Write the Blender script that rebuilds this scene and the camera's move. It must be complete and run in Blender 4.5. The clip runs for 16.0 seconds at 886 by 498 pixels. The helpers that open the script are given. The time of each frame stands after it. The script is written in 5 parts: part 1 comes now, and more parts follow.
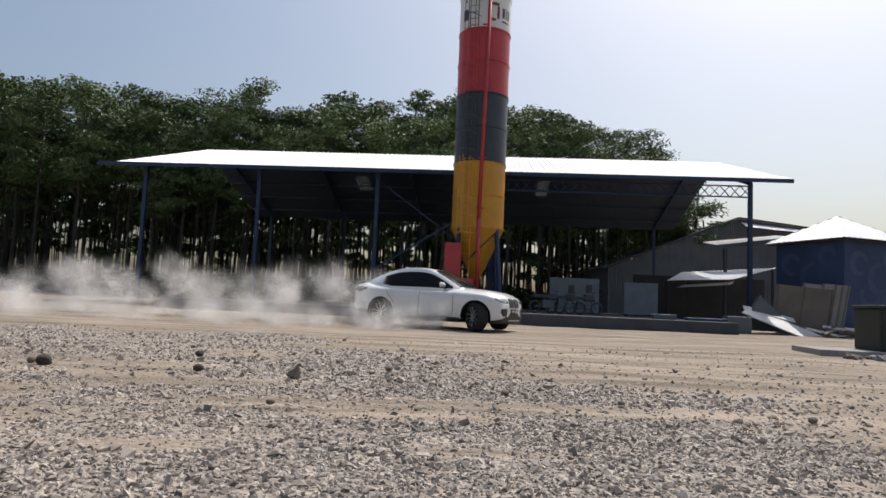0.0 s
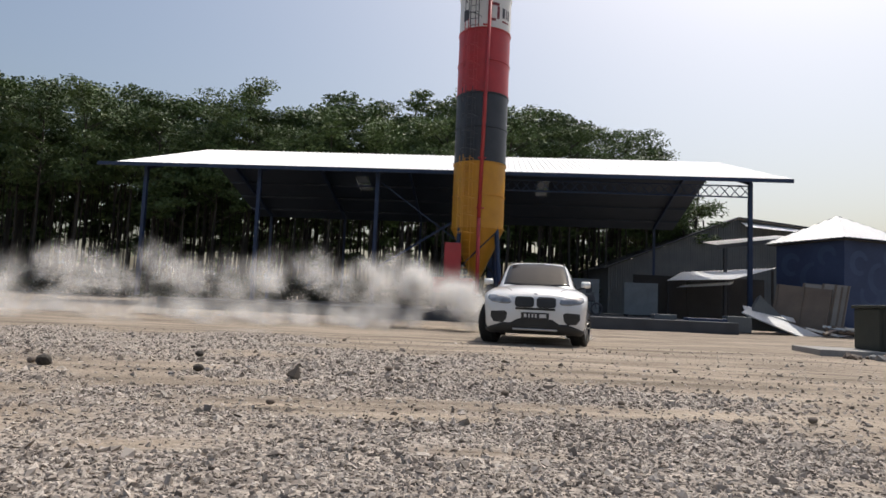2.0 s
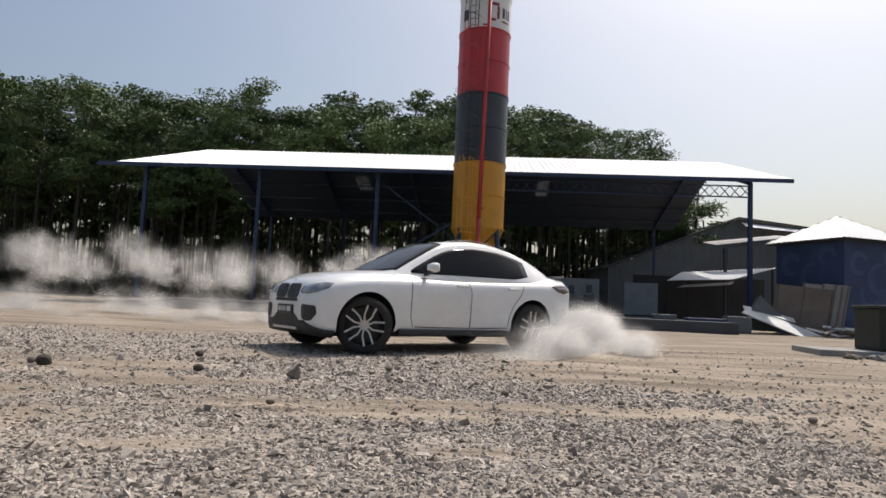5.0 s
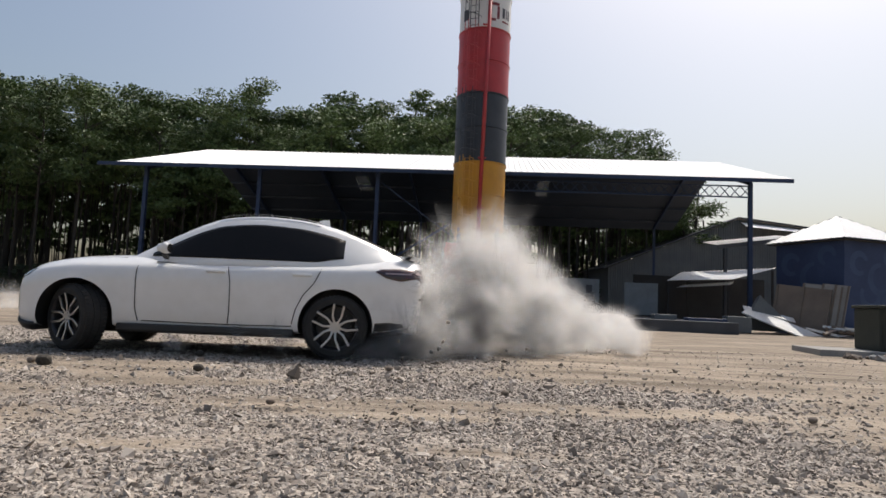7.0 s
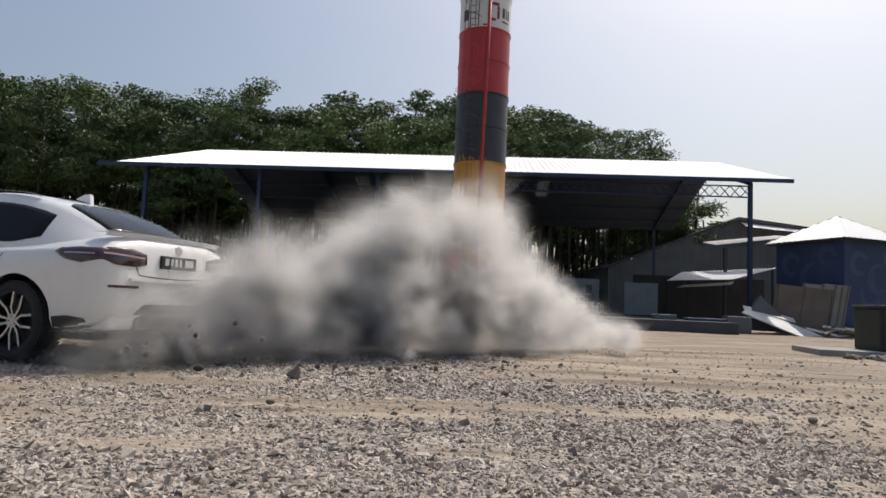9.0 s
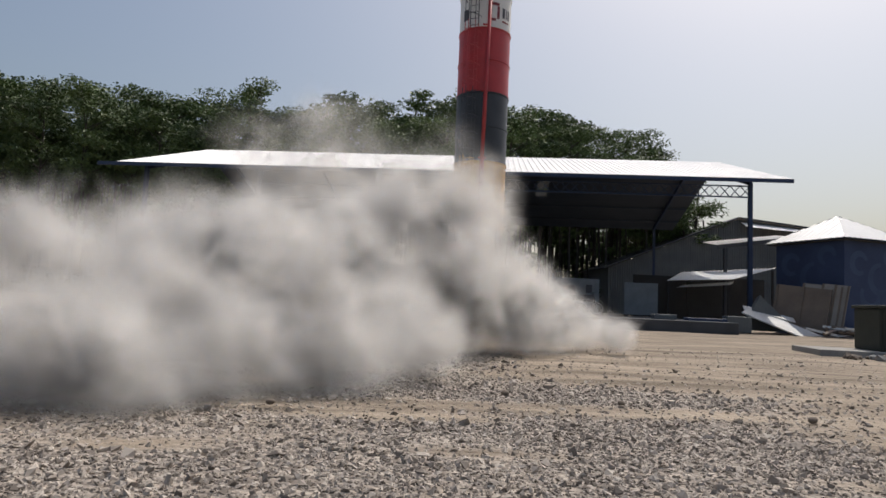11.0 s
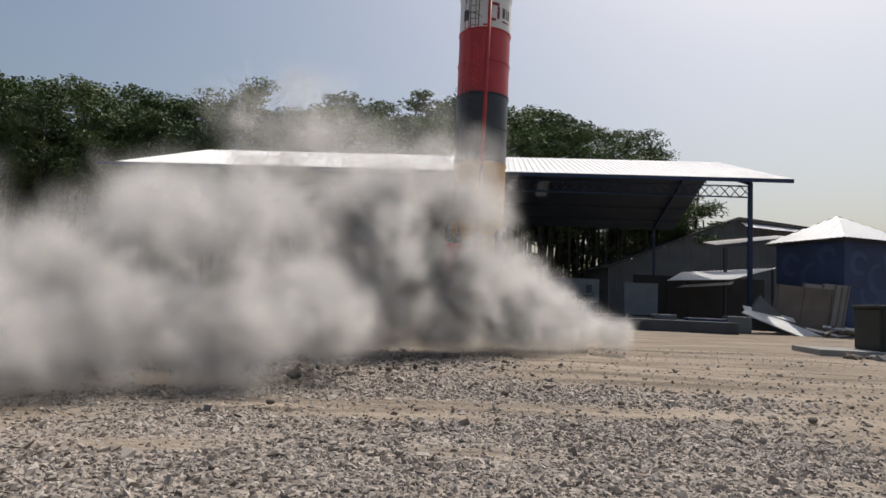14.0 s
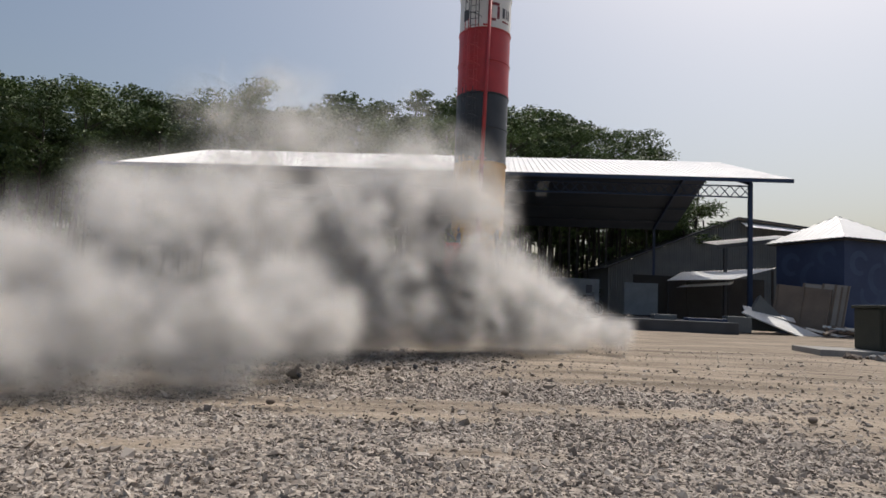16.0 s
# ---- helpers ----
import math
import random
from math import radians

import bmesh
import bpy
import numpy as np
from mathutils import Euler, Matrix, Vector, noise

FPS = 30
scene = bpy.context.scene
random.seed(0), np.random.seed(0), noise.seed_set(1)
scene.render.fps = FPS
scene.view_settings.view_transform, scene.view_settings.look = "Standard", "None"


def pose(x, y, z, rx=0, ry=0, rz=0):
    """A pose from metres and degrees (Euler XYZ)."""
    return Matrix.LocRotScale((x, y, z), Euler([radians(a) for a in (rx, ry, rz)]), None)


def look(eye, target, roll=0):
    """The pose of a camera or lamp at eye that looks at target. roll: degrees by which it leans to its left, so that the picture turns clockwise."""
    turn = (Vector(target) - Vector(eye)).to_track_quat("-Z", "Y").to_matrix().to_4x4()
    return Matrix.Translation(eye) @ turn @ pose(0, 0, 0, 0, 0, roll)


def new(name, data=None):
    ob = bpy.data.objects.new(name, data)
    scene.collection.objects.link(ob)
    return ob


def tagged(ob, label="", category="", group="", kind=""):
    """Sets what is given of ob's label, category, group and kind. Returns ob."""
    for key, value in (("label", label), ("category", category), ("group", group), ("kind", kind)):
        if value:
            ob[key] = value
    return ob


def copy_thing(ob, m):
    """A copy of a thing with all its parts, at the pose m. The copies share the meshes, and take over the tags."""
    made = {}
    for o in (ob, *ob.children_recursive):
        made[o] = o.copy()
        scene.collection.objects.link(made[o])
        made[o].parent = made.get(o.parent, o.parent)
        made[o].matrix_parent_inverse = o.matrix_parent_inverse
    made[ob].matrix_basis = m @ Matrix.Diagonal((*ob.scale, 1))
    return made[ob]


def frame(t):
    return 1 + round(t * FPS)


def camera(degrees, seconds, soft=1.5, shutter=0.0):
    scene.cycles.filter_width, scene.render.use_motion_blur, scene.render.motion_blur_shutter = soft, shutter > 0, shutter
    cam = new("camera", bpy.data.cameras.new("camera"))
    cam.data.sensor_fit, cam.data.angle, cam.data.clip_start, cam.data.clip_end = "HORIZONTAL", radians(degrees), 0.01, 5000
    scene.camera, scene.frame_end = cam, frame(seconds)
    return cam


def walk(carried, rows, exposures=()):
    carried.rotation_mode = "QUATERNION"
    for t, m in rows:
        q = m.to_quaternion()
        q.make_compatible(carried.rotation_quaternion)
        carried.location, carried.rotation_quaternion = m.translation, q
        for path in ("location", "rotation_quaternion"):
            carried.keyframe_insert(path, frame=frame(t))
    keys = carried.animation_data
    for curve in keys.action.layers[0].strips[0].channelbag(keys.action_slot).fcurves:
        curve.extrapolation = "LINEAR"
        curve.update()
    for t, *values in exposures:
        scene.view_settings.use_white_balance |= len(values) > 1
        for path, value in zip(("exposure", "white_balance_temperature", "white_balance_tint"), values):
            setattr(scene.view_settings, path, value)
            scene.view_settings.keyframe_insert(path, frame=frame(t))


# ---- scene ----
# camera: stands still on a low support
cam = camera(69.6, 16.0, soft=1.6)
EYE = (0.0, 0.0, 0.714)
STAND = look(EYE, (0.0, 1.0, 0.714 + math.tan(radians(4.77))), 2.52)
walk(cam, [(0.0, STAND), (16.0, STAND)], [(0.0, 0.0, 6500, 10), (1.2, 0.0, 6500, 10), (2.4, 0.0, 6680, 10), (9.0, -0.05, 6680, 10), (11.5, -0.28, 6680, 10), (16.0, -0.28, 6680, 10)])
scene.cycles.transparent_max_bounces, scene.cycles.diffuse_bounces = 96, 8

# light: hot, slightly hazy midday sun behind the shed and to its right
SUN_WAY = Vector((0.37, 0.51, 1.0)).normalized()
world = bpy.data.worlds.new("sky")
scene.world = world
world.use_nodes = True
wn = world.node_tree.nodes
sky = wn.new("ShaderNodeTexSky")
sky.sky_type, sky.sun_disc = "NISHITA", False
sky.sun_elevation = math.asin(SUN_WAY.z)
sky.sun_rotation = math.atan2(SUN_WAY.x, SUN_WAY.y)
sky.altitude, sky.air_density, sky.dust_density, sky.ozone_density = 0, 1.2, 4.5, 1.5
wn["Background"].inputs["Strength"].default_value = 0.125
world.node_tree.links.new(sky.outputs[0], wn["Background"].inputs["Color"])
sun = new("sun", bpy.data.lights.new("sun", "SUN"))
sun.data.energy, sun.data.angle, sun.data.color = 3.6, radians(0.6), (1.0, 0.96, 0.9)
sun.matrix_basis = look(SUN_WAY * 80, (0, 0, 0))


# ---- materials ----
def mat(name, a, b=None, rough=0.6, metal=0.0, scale=4.0, fine=60.0, bump=0.1, reach=0.01, coat=0.0, island=0.0, random_ob=0.0):
    """Two colours mixed by coarse and fine noise at real size, with a fine relief."""
    m = bpy.data.materials.new(name)
    m.use_nodes = True
    nt = m.node_tree
    N, L = nt.nodes, nt.links
    bsdf = N["Principled BSDF"]
    b = b or tuple(c * 0.8 for c in a)
    geo = N.new("ShaderNodeTexCoord")
    n1, n2 = N.new("ShaderNodeTexNoise"), N.new("ShaderNodeTexNoise")
    n1.inputs["Scale"].default_value, n2.inputs["Scale"].default_value = scale, fine
    n1.inputs["Detail"].default_value, n2.inputs["Detail"].default_value = 5, 4
    L.new(geo.outputs["Object"], n1.inputs["Vector"])
    L.new(geo.outputs["Object"], n2.inputs["Vector"])
    add = N.new("ShaderNodeMath")
    add.operation = "MULTIPLY_ADD"
    add.inputs[1].default_value = 0.45
    L.new(n2.outputs[0], add.inputs[0])
    L.new(n1.outputs[0], add.inputs[2])
    last = add.outputs[0]
    for amount, node, out in ((island, "ShaderNodeNewGeometry", "Random Per Island"), (random_ob, "ShaderNodeObjectInfo", "Random")):
        if amount:
            src, mad = N.new(node), N.new("ShaderNodeMath")
            mad.operation = "MULTIPLY_ADD"
            mad.inputs[1].default_value = amount
            L.new(src.outputs[out], mad.inputs[0])
            L.new(last, mad.inputs[2])
            off = N.new("ShaderNodeMath")
            off.inputs[1].default_value = -amount / 2
            L.new(mad.outputs[0], off.inputs[0])
            last = off.outputs[0]
    ramp = N.new("ShaderNodeValToRGB")
    ramp.color_ramp.elements[0].position, ramp.color_ramp.elements[1].position = 0.45, 1.0
    ramp.color_ramp.elements[0].color, ramp.color_ramp.elements[1].color = (*a, 1), (*b, 1)
    L.new(last, ramp.inputs[0])
    L.new(ramp.outputs[0], bsdf.inputs["Base Color"])
    bsdf.inputs["Roughness"].default_value, bsdf.inputs["Metallic"].default_value = rough, metal
    bsdf.inputs["Coat Weight"].default_value = coat
    bsdf.inputs["Coat Roughness"].default_value = 0.06
    if bump:
        bp = N.new("ShaderNodeBump")
        bp.inputs["Strength"].default_value, bp.inputs["Distance"].default_value = bump, reach
        L.new(n2.outputs[0], bp.inputs["Height"])
        L.new(bp.outputs[0], bsdf.inputs["Normal"])
    return m


def glow(name, colour, strength):
    m = bpy.data.materials.new(name)
    m.use_nodes = True
    p = m.node_tree.nodes["Principled BSDF"]
    p.inputs["Base Color"].default_value = (*colour, 1)
    p.inputs["Emission Color"].default_value = (*colour, 1)
    p.inputs["Emission Strength"].default_value = strength
    return m


def ground_material():
    """Grey crushed stone where it was spread, tan packed earth elsewhere, with wheel-worn streaks."""
    m = mat("dirt", (0.13, 0.10, 0.072), (0.37, 0.305, 0.235), 0.95, 0, 0.35, 22, 0.9, 0.03)
    nt = m.node_tree
    N, L = nt.nodes, nt.links
    bsdf, ramp = N["Principled BSDF"], N["Color Ramp"]
    tc = N["Texture Coordinate"]
    ramp.color_ramp.elements[0].position, ramp.color_ramp.elements[1].position = 0.55, 0.93
    # long streaks left by wheels
    long = N.new("ShaderNodeMapping")
    long.inputs["Scale"].default_value, long.inputs["Rotation"].default_value = (0.35, 2.6, 1.0), (0, 0, radians(12))
    L.new(tc.outputs["Object"], long.inputs["Vector"])
    L.new(long.outputs[0], N["Noise Texture"].inputs["Vector"])
    N["Noise Texture"].inputs["Scale"].default_value, N["Noise Texture"].inputs["Distortion"].default_value = 0.8, 0.9
    patch = N.new("ShaderNodeTexNoise")
    patch.inputs["Scale"].default_value, patch.inputs["Detail"].default_value = 0.28, 6
    L.new(tc.outputs["Object"], patch.inputs["Vector"])
    # how thick the stone lies is kept in the ground mesh; ragged edges come from the noise
    lies = N.new("ShaderNodeAttribute")
    lies.attribute_name = "stone_cover"
    mixv = N.new("ShaderNodeMath")
    mixv.operation = "MULTIPLY_ADD"
    mixv.inputs[1].default_value = 1.0
    patch.inputs["Scale"].default_value = 2.2
    L.new(lies.outputs["Fac"], mixv.inputs[0])
    L.new(patch.outputs[0], mixv.inputs[2])
    cover = N.new("ShaderNodeMapRange")
    cover.inputs["From Min"].default_value, cover.inputs["From Max"].default_value = 0.72, 1.2
    L.new(mixv.outputs[0], cover.inputs["Value"])
    stone = N.new("ShaderNodeValToRGB")
    stone.color_ramp.elements[0].color, stone.color_ramp.elements[1].color = (0.20, 0.168, 0.14, 1), (0.43, 0.375, 0.32, 1)
    vor = N.new("ShaderNodeTexVoronoi")
    vor.inputs["Scale"].default_value = 24
    L.new(tc.outputs["Object"], vor.inputs["Vector"])
    sepc = N.new("ShaderNodeSeparateColor")
    L.new(vor.outputs["Color"], sepc.inputs[0])
    L.new(sepc.outputs[0], stone.inputs[0])
    mix = N.new("ShaderNodeMix")
    mix.data_type = "RGBA"
    L.new(cover.outputs[0], mix.inputs[0])
    L.new(ramp.outputs[0], mix.inputs[6])
    L.new(stone.outputs[0], mix.inputs[7])
    L.new(mix.outputs[2], bsdf.inputs["Base Color"])
    bp = N["Bump"]
    vb = N.new("ShaderNodeMath")
    vb.operation = "MULTIPLY"
    L.new(vor.outputs["Distance"], vb.inputs[0])
    L.new(cover.outputs[0], vb.inputs[1])
    b2 = N.new("ShaderNodeBump")
    b2.invert = True
    b2.inputs["Strength"].default_value, b2.inputs["Distance"].default_value = 0.9, 0.03
    L.new(vb.outputs[0], b2.inputs["Height"])
    L.new(bp.outputs[0], b2.inputs["Normal"])
    L.new(b2.outputs[0], bsdf.inputs["Normal"])
    return m


M_GROUND = ground_material()
M_GRAVEL = mat("crushed_stone", (0.175, 0.148, 0.125), (0.47, 0.415, 0.36), 0.9, 0, 2, 40, 0.3, 0.004, island=0.9)
# much darker grey than the pad's concrete, top and faces alike
M_SLAB = mat("dark_concrete", (0.085, 0.088, 0.095), (0.05, 0.052, 0.058), 0.9, 0, 0.9, 20, 0.3)
M_CONCRETE = mat("concrete", (0.34, 0.33, 0.31), (0.22, 0.21, 0.20), 0.9, 0, 1.2, 30, 0.3)
M_ROOF = mat("white_sheet_metal", (0.86, 0.86, 0.86), (0.72, 0.72, 0.73), 0.45, 0.0, 0.6, 9, 0.05)
# blue-grey underside and purlins, with the shade below the roof put into the colour
M_UNDER = mat("shade_dark_blue_grey", (0.04, 0.055, 0.085), (0.028, 0.04, 0.065), 0.6, 0, 0.8, 9, 0.05)
M_BLUE = mat("blue_painted_steel", (0.018, 0.04, 0.105), (0.012, 0.028, 0.07), 0.5, 0, 2, 25, 0.08)
M_GREY_SHEET = mat("grey_sheet_wall", (0.13, 0.143, 0.15), (0.085, 0.097, 0.105), 0.6, 0, 0.7, 12, 0.05)
M_RED = mat("red_paint", (0.50, 0.045, 0.05), (0.36, 0.04, 0.045), 0.45, 0, 1.3, 18, 0.05)
M_BLACK = mat("charcoal_paint", (0.045, 0.05, 0.06), (0.03, 0.033, 0.04), 0.45, 0, 1.3, 18, 0.05)
M_YELLOW = mat("yellow_paint", (0.62, 0.30, 0.02), (0.48, 0.22, 0.02), 0.45, 0, 1.3, 18, 0.05)
M_WHITE = mat("white_paint", (0.78, 0.77, 0.75), (0.66, 0.65, 0.63), 0.5, 0, 1.3, 18, 0.05)
M_LOGO = mat("logo_red_brown", (0.22, 0.03, 0.04), None, 0.5)
M_TEXT = mat("dark_lettering", (0.06, 0.06, 0.07), None, 0.5)
M_HUT = mat("blue_mural_wall", (0.026, 0.042, 0.095), (0.04, 0.065, 0.14), 0.8, 0, 0.9, 14, 0.15)
M_MURAL = mat("pale_mural_paint", (0.05, 0.085, 0.17), (0.04, 0.065, 0.13), 0.8, 0, 1.5, 14, 0.1)
M_DARKWALL = mat("dark_grey_matte", (0.05, 0.05, 0.052), (0.03, 0.03, 0.032), 0.9, 0, 0.7, 10, 0.2)
M_WOOD = mat("weathered_plywood", (0.21, 0.165, 0.13), (0.13, 0.105, 0.085), 0.85, 0, 1.5, 30, 0.15)
M_PALEWOOD = mat("grey_formwork_ply", (0.36, 0.34, 0.31), (0.24, 0.22, 0.20), 0.85, 0, 1.5, 30, 0.15)
M_BOARD = mat("white_board", (0.74, 0.74, 0.72), (0.55, 0.54, 0.52), 0.6, 0, 1.5, 20, 0.1)
M_TANK = mat("dark_green_box", (0.035, 0.04, 0.03), (0.02, 0.024, 0.018), 0.7, 0, 2.5, 26, 0.3)
M_BARK = mat("bark", (0.06, 0.05, 0.04), (0.03, 0.026, 0.022), 0.95, 0, 1.2, 30, 0.5, 0.02)
M_LEAF = mat("leaves", (0.045, 0.08, 0.022), (0.11, 0.165, 0.05), 0.55, 0, 0.25, 2.0, 0, island=0.5, random_ob=0.35)
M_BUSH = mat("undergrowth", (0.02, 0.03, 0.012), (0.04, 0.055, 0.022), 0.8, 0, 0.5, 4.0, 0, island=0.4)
M_SKYLIGHT = mat("translucent_sheet", (0.75, 0.80, 0.84), (0.65, 0.7, 0.74), 0.4, 0, 2, 12, 0.02)
M_SKYLIGHT.node_tree.nodes["Principled BSDF"].inputs["Transmission Weight"].default_value = 0.95
M_BANNER = mat("grey_banner", (0.22, 0.24, 0.25), (0.16, 0.17, 0.18), 0.7, 0, 2, 12, 0.1)


# ---- mesh helpers ----
def mesh_of(bm, material, name, smooth=False):
    me = bpy.data.meshes.new(name)
    bm.normal_update()
    bm.to_mesh(me)
    bm.free()
    for p in me.polygons:
        p.use_smooth = smooth
    me.materials.append(material)
    return me


def part(name, bm, material, parent, label="", smooth=False):
    ob = new(name, bm if isinstance(bm, bpy.types.Mesh) else mesh_of(bm, material, name, smooth))
    ob.parent = parent
    return tagged(ob, label)


def thing(name, label, category, m=None, group="", kind="", me=None):
    ob = new(name, me)
    ob.matrix_basis = m or Matrix()
    return tagged(ob, label, category, group, kind)


def box(bm, x0, x1, y0, y1, z0, z1, bevel=0.0, m=None):
    b = bmesh.new()
    bmesh.ops.create_cube(b, size=1)
    for v in b.verts:
        v.co = Vector(((x0, x1)[v.co.x > 0], (y0, y1)[v.co.y > 0], (z0, z1)[v.co.z > 0]))
    if bevel:
        bmesh.ops.bevel(b, geom=b.edges[:], offset=bevel, segments=2, affect="EDGES", profile=0.6)
    return add(bm, b, m)


def add(bm, b, m=None):
    """Joins the bmesh b to bm, at the pose m."""
    if m is not None:
        bmesh.ops.transform(b, matrix=m, verts=b.verts[:])
    me = bpy.data.meshes.new("join")
    b.to_mesh(me)
    b.free()
    bm.from_mesh(me)
    bpy.data.meshes.remove(me)
    return bm


def bar(bm, p, q, r=0.03, sides=6, r2=None):
    """A round bar from p to q."""
    p, q = Vector(p), Vector(q)
    b = bmesh.new()
    bmesh.ops.create_cone(b, cap_ends=True, segments=sides, radius1=r, radius2=r if r2 is None else r2, depth=(q - p).length)
    m = Matrix.Translation((p + q) / 2) @ (q - p).to_track_quat("Z", "Y").to_matrix().to_4x4()
    return add(bm, b, m)


def beam(bm, p, q, w=0.1, d=0.1):
    """A square bar from p to q."""
    p, q = Vector(p), Vector(q)
    n = (q - p).length
    return box(bm, -w / 2, w / 2, -d / 2, d / 2, -n / 2, n / 2, 0, Matrix.Translation((p + q) / 2) @ (q - p).to_track_quat("Z", "Y").to_matrix().to_4x4())


def sheet(bm, a, b, c, d, n, rise=0.03, thick=0.012):
    """A trapezoid-corrugated sheet; ribs run from the edge a-b to the edge d-c, n ribs along a-b."""
    a, b, c, d = map(Vector, (a, b, c, d))
    up = (b - a).cross(d - a).normalized()
    top, bottom = [], []
    for i in range(n):
        for f, h in ((0.0, 0), (0.55, 0), (0.65, 1), (0.9, 1)):
            s = (i + f) / n
            for row, shift in ((top, thick), (bottom, 0)):
                o = up * (h * rise + shift)
                row.append((bm.verts.new(a.lerp(b, s) + o), bm.verts.new(d.lerp(c, s) + o)))
    for i in range(len(top) - 1):
        bm.faces.new((top[i][0], top[i + 1][0], top[i + 1][1], top[i][1]))
        bm.faces.new((bottom[i][1], bottom[i + 1][1], bottom[i + 1][0], bottom[i][0]))
        bm.faces.new((top[i + 1][0], top[i][0], bottom[i][0], bottom[i + 1][0]))
        bm.faces.new((top[i][1], top[i + 1][1], bottom[i + 1][1], bottom[i][1]))
    return bm


# ---- ground ----
# bare worn patches in the stone: x, y, half width, half depth
BARE = ((-1.0, 4.5, 1.2, 0.45), (-0.15, 4.05, 0.7, 0.26), (-4.3, 6.3, 2.3, 1.25), (-3.0, 3.5, 1.2, 0.45), (-1.4, 3.05, 0.5, 0.2), (2.4, 6.6, 1.5, 0.6), (0.2, 3.1, 0.5, 0.16), (-2.1, 7.9, 0.9, 0.35), (2.0, 2.7, 0.5, 0.14))


def rise(x, y):
    """Height of the uneven yard."""
    return 0.05 * noise.noise((x * 0.22, y * 0.22, 3.0)) + 0.02 * noise.noise((x * 0.9, y * 0.9, 7.0)) - 0.01


def stone_cover(x, y):
    """How thick the crushed stone lies: 1 where it was spread, 0 on the bare earth beyond a slanting line."""
    edge = y + 1.3 * max(x, -2.6) + 3.0 * noise.noise((x * 0.4, y * 0.4, 1.0))
    c = min(1.0, max(0.0, (9.4 - edge) / 2.4))
    for px, py, w, d in BARE:
        q = ((x - px) / w) ** 2 + ((y - py) / d) ** 2
        c -= 0.85 * math.exp(-q * 0.9)
    c -= 0.55 * max(0.0, noise.noise((x * 0.55 + 4, y * 1.2, 5.0)) - 0.12) * 3
    return max(0.0, c)


def ground():
    bm = bmesh.new()
    cover = bm.verts.layers.float.new("stone_cover")
    xs = [-900, -300, -120, -60] + [x * 0.5 for x in range(-60, -20)] + [x * 0.2 for x in range(-50, 51)] + [x * 0.5 for x in range(21, 61)] + [60, 120, 300, 900]
    ys = [-400, -100, -30, -10] + [y * 0.5 for y in range(-8, 2)] + [1.0 + y * 0.125 for y in range(81)] + [y * 0.5 for y in range(23, 61)] + [45, 80, 200, 600, 2500]
    grid = []
    for y in ys:
        row = []
        for x in xs:
            inside = abs(x) < 30 and -4 < y < 30
            v = bm.verts.new((x, y, rise(x, y) if inside else 0.0))
            v[cover] = stone_cover(x, y) if inside else 0.0
            row.append(v)
        grid.append(row)
    for j in range(len(ys) - 1):
        for i in range(len(xs) - 1):
            bm.faces.new((grid[j][i], grid[j][i + 1], grid[j + 1][i + 1], grid[j + 1][i]))
    thing("ground", "dusty tan earth yard with spread grey crushed stone", "ground", kind="structure", me=mesh_of(bm, M_GROUND, "ground", True))


ground()

# ---- shed ----
SHED = Matrix.Translation((-16.9, 31.8, 0)) @ pose(0, 0, 0, 0, 0, -4.86)
LEN, DEEP, EAVE, RIDGE, FLOOR = 33.0, 20.0, 7.05, 10.1, 0.42


PANES, PANE_Y = ((9.5, 10.4), (22.1, 22.9)), (12.9, 15.05)


def roof_at(y):
    return EAVE + (RIDGE - EAVE) * (1 - abs(y - DEEP / 2) / (DEEP / 2))


def slab_of(xs, ys):
    bm = bmesh.new()
    q = [bm.verts.new((x, y, roof_at(y) - 0.025)) for x, y in ((xs[0], ys[0]), (xs[1], ys[0]), (xs[1], ys[1]), (xs[0], ys[1]))]
    bm.faces.new(q)
    return bm


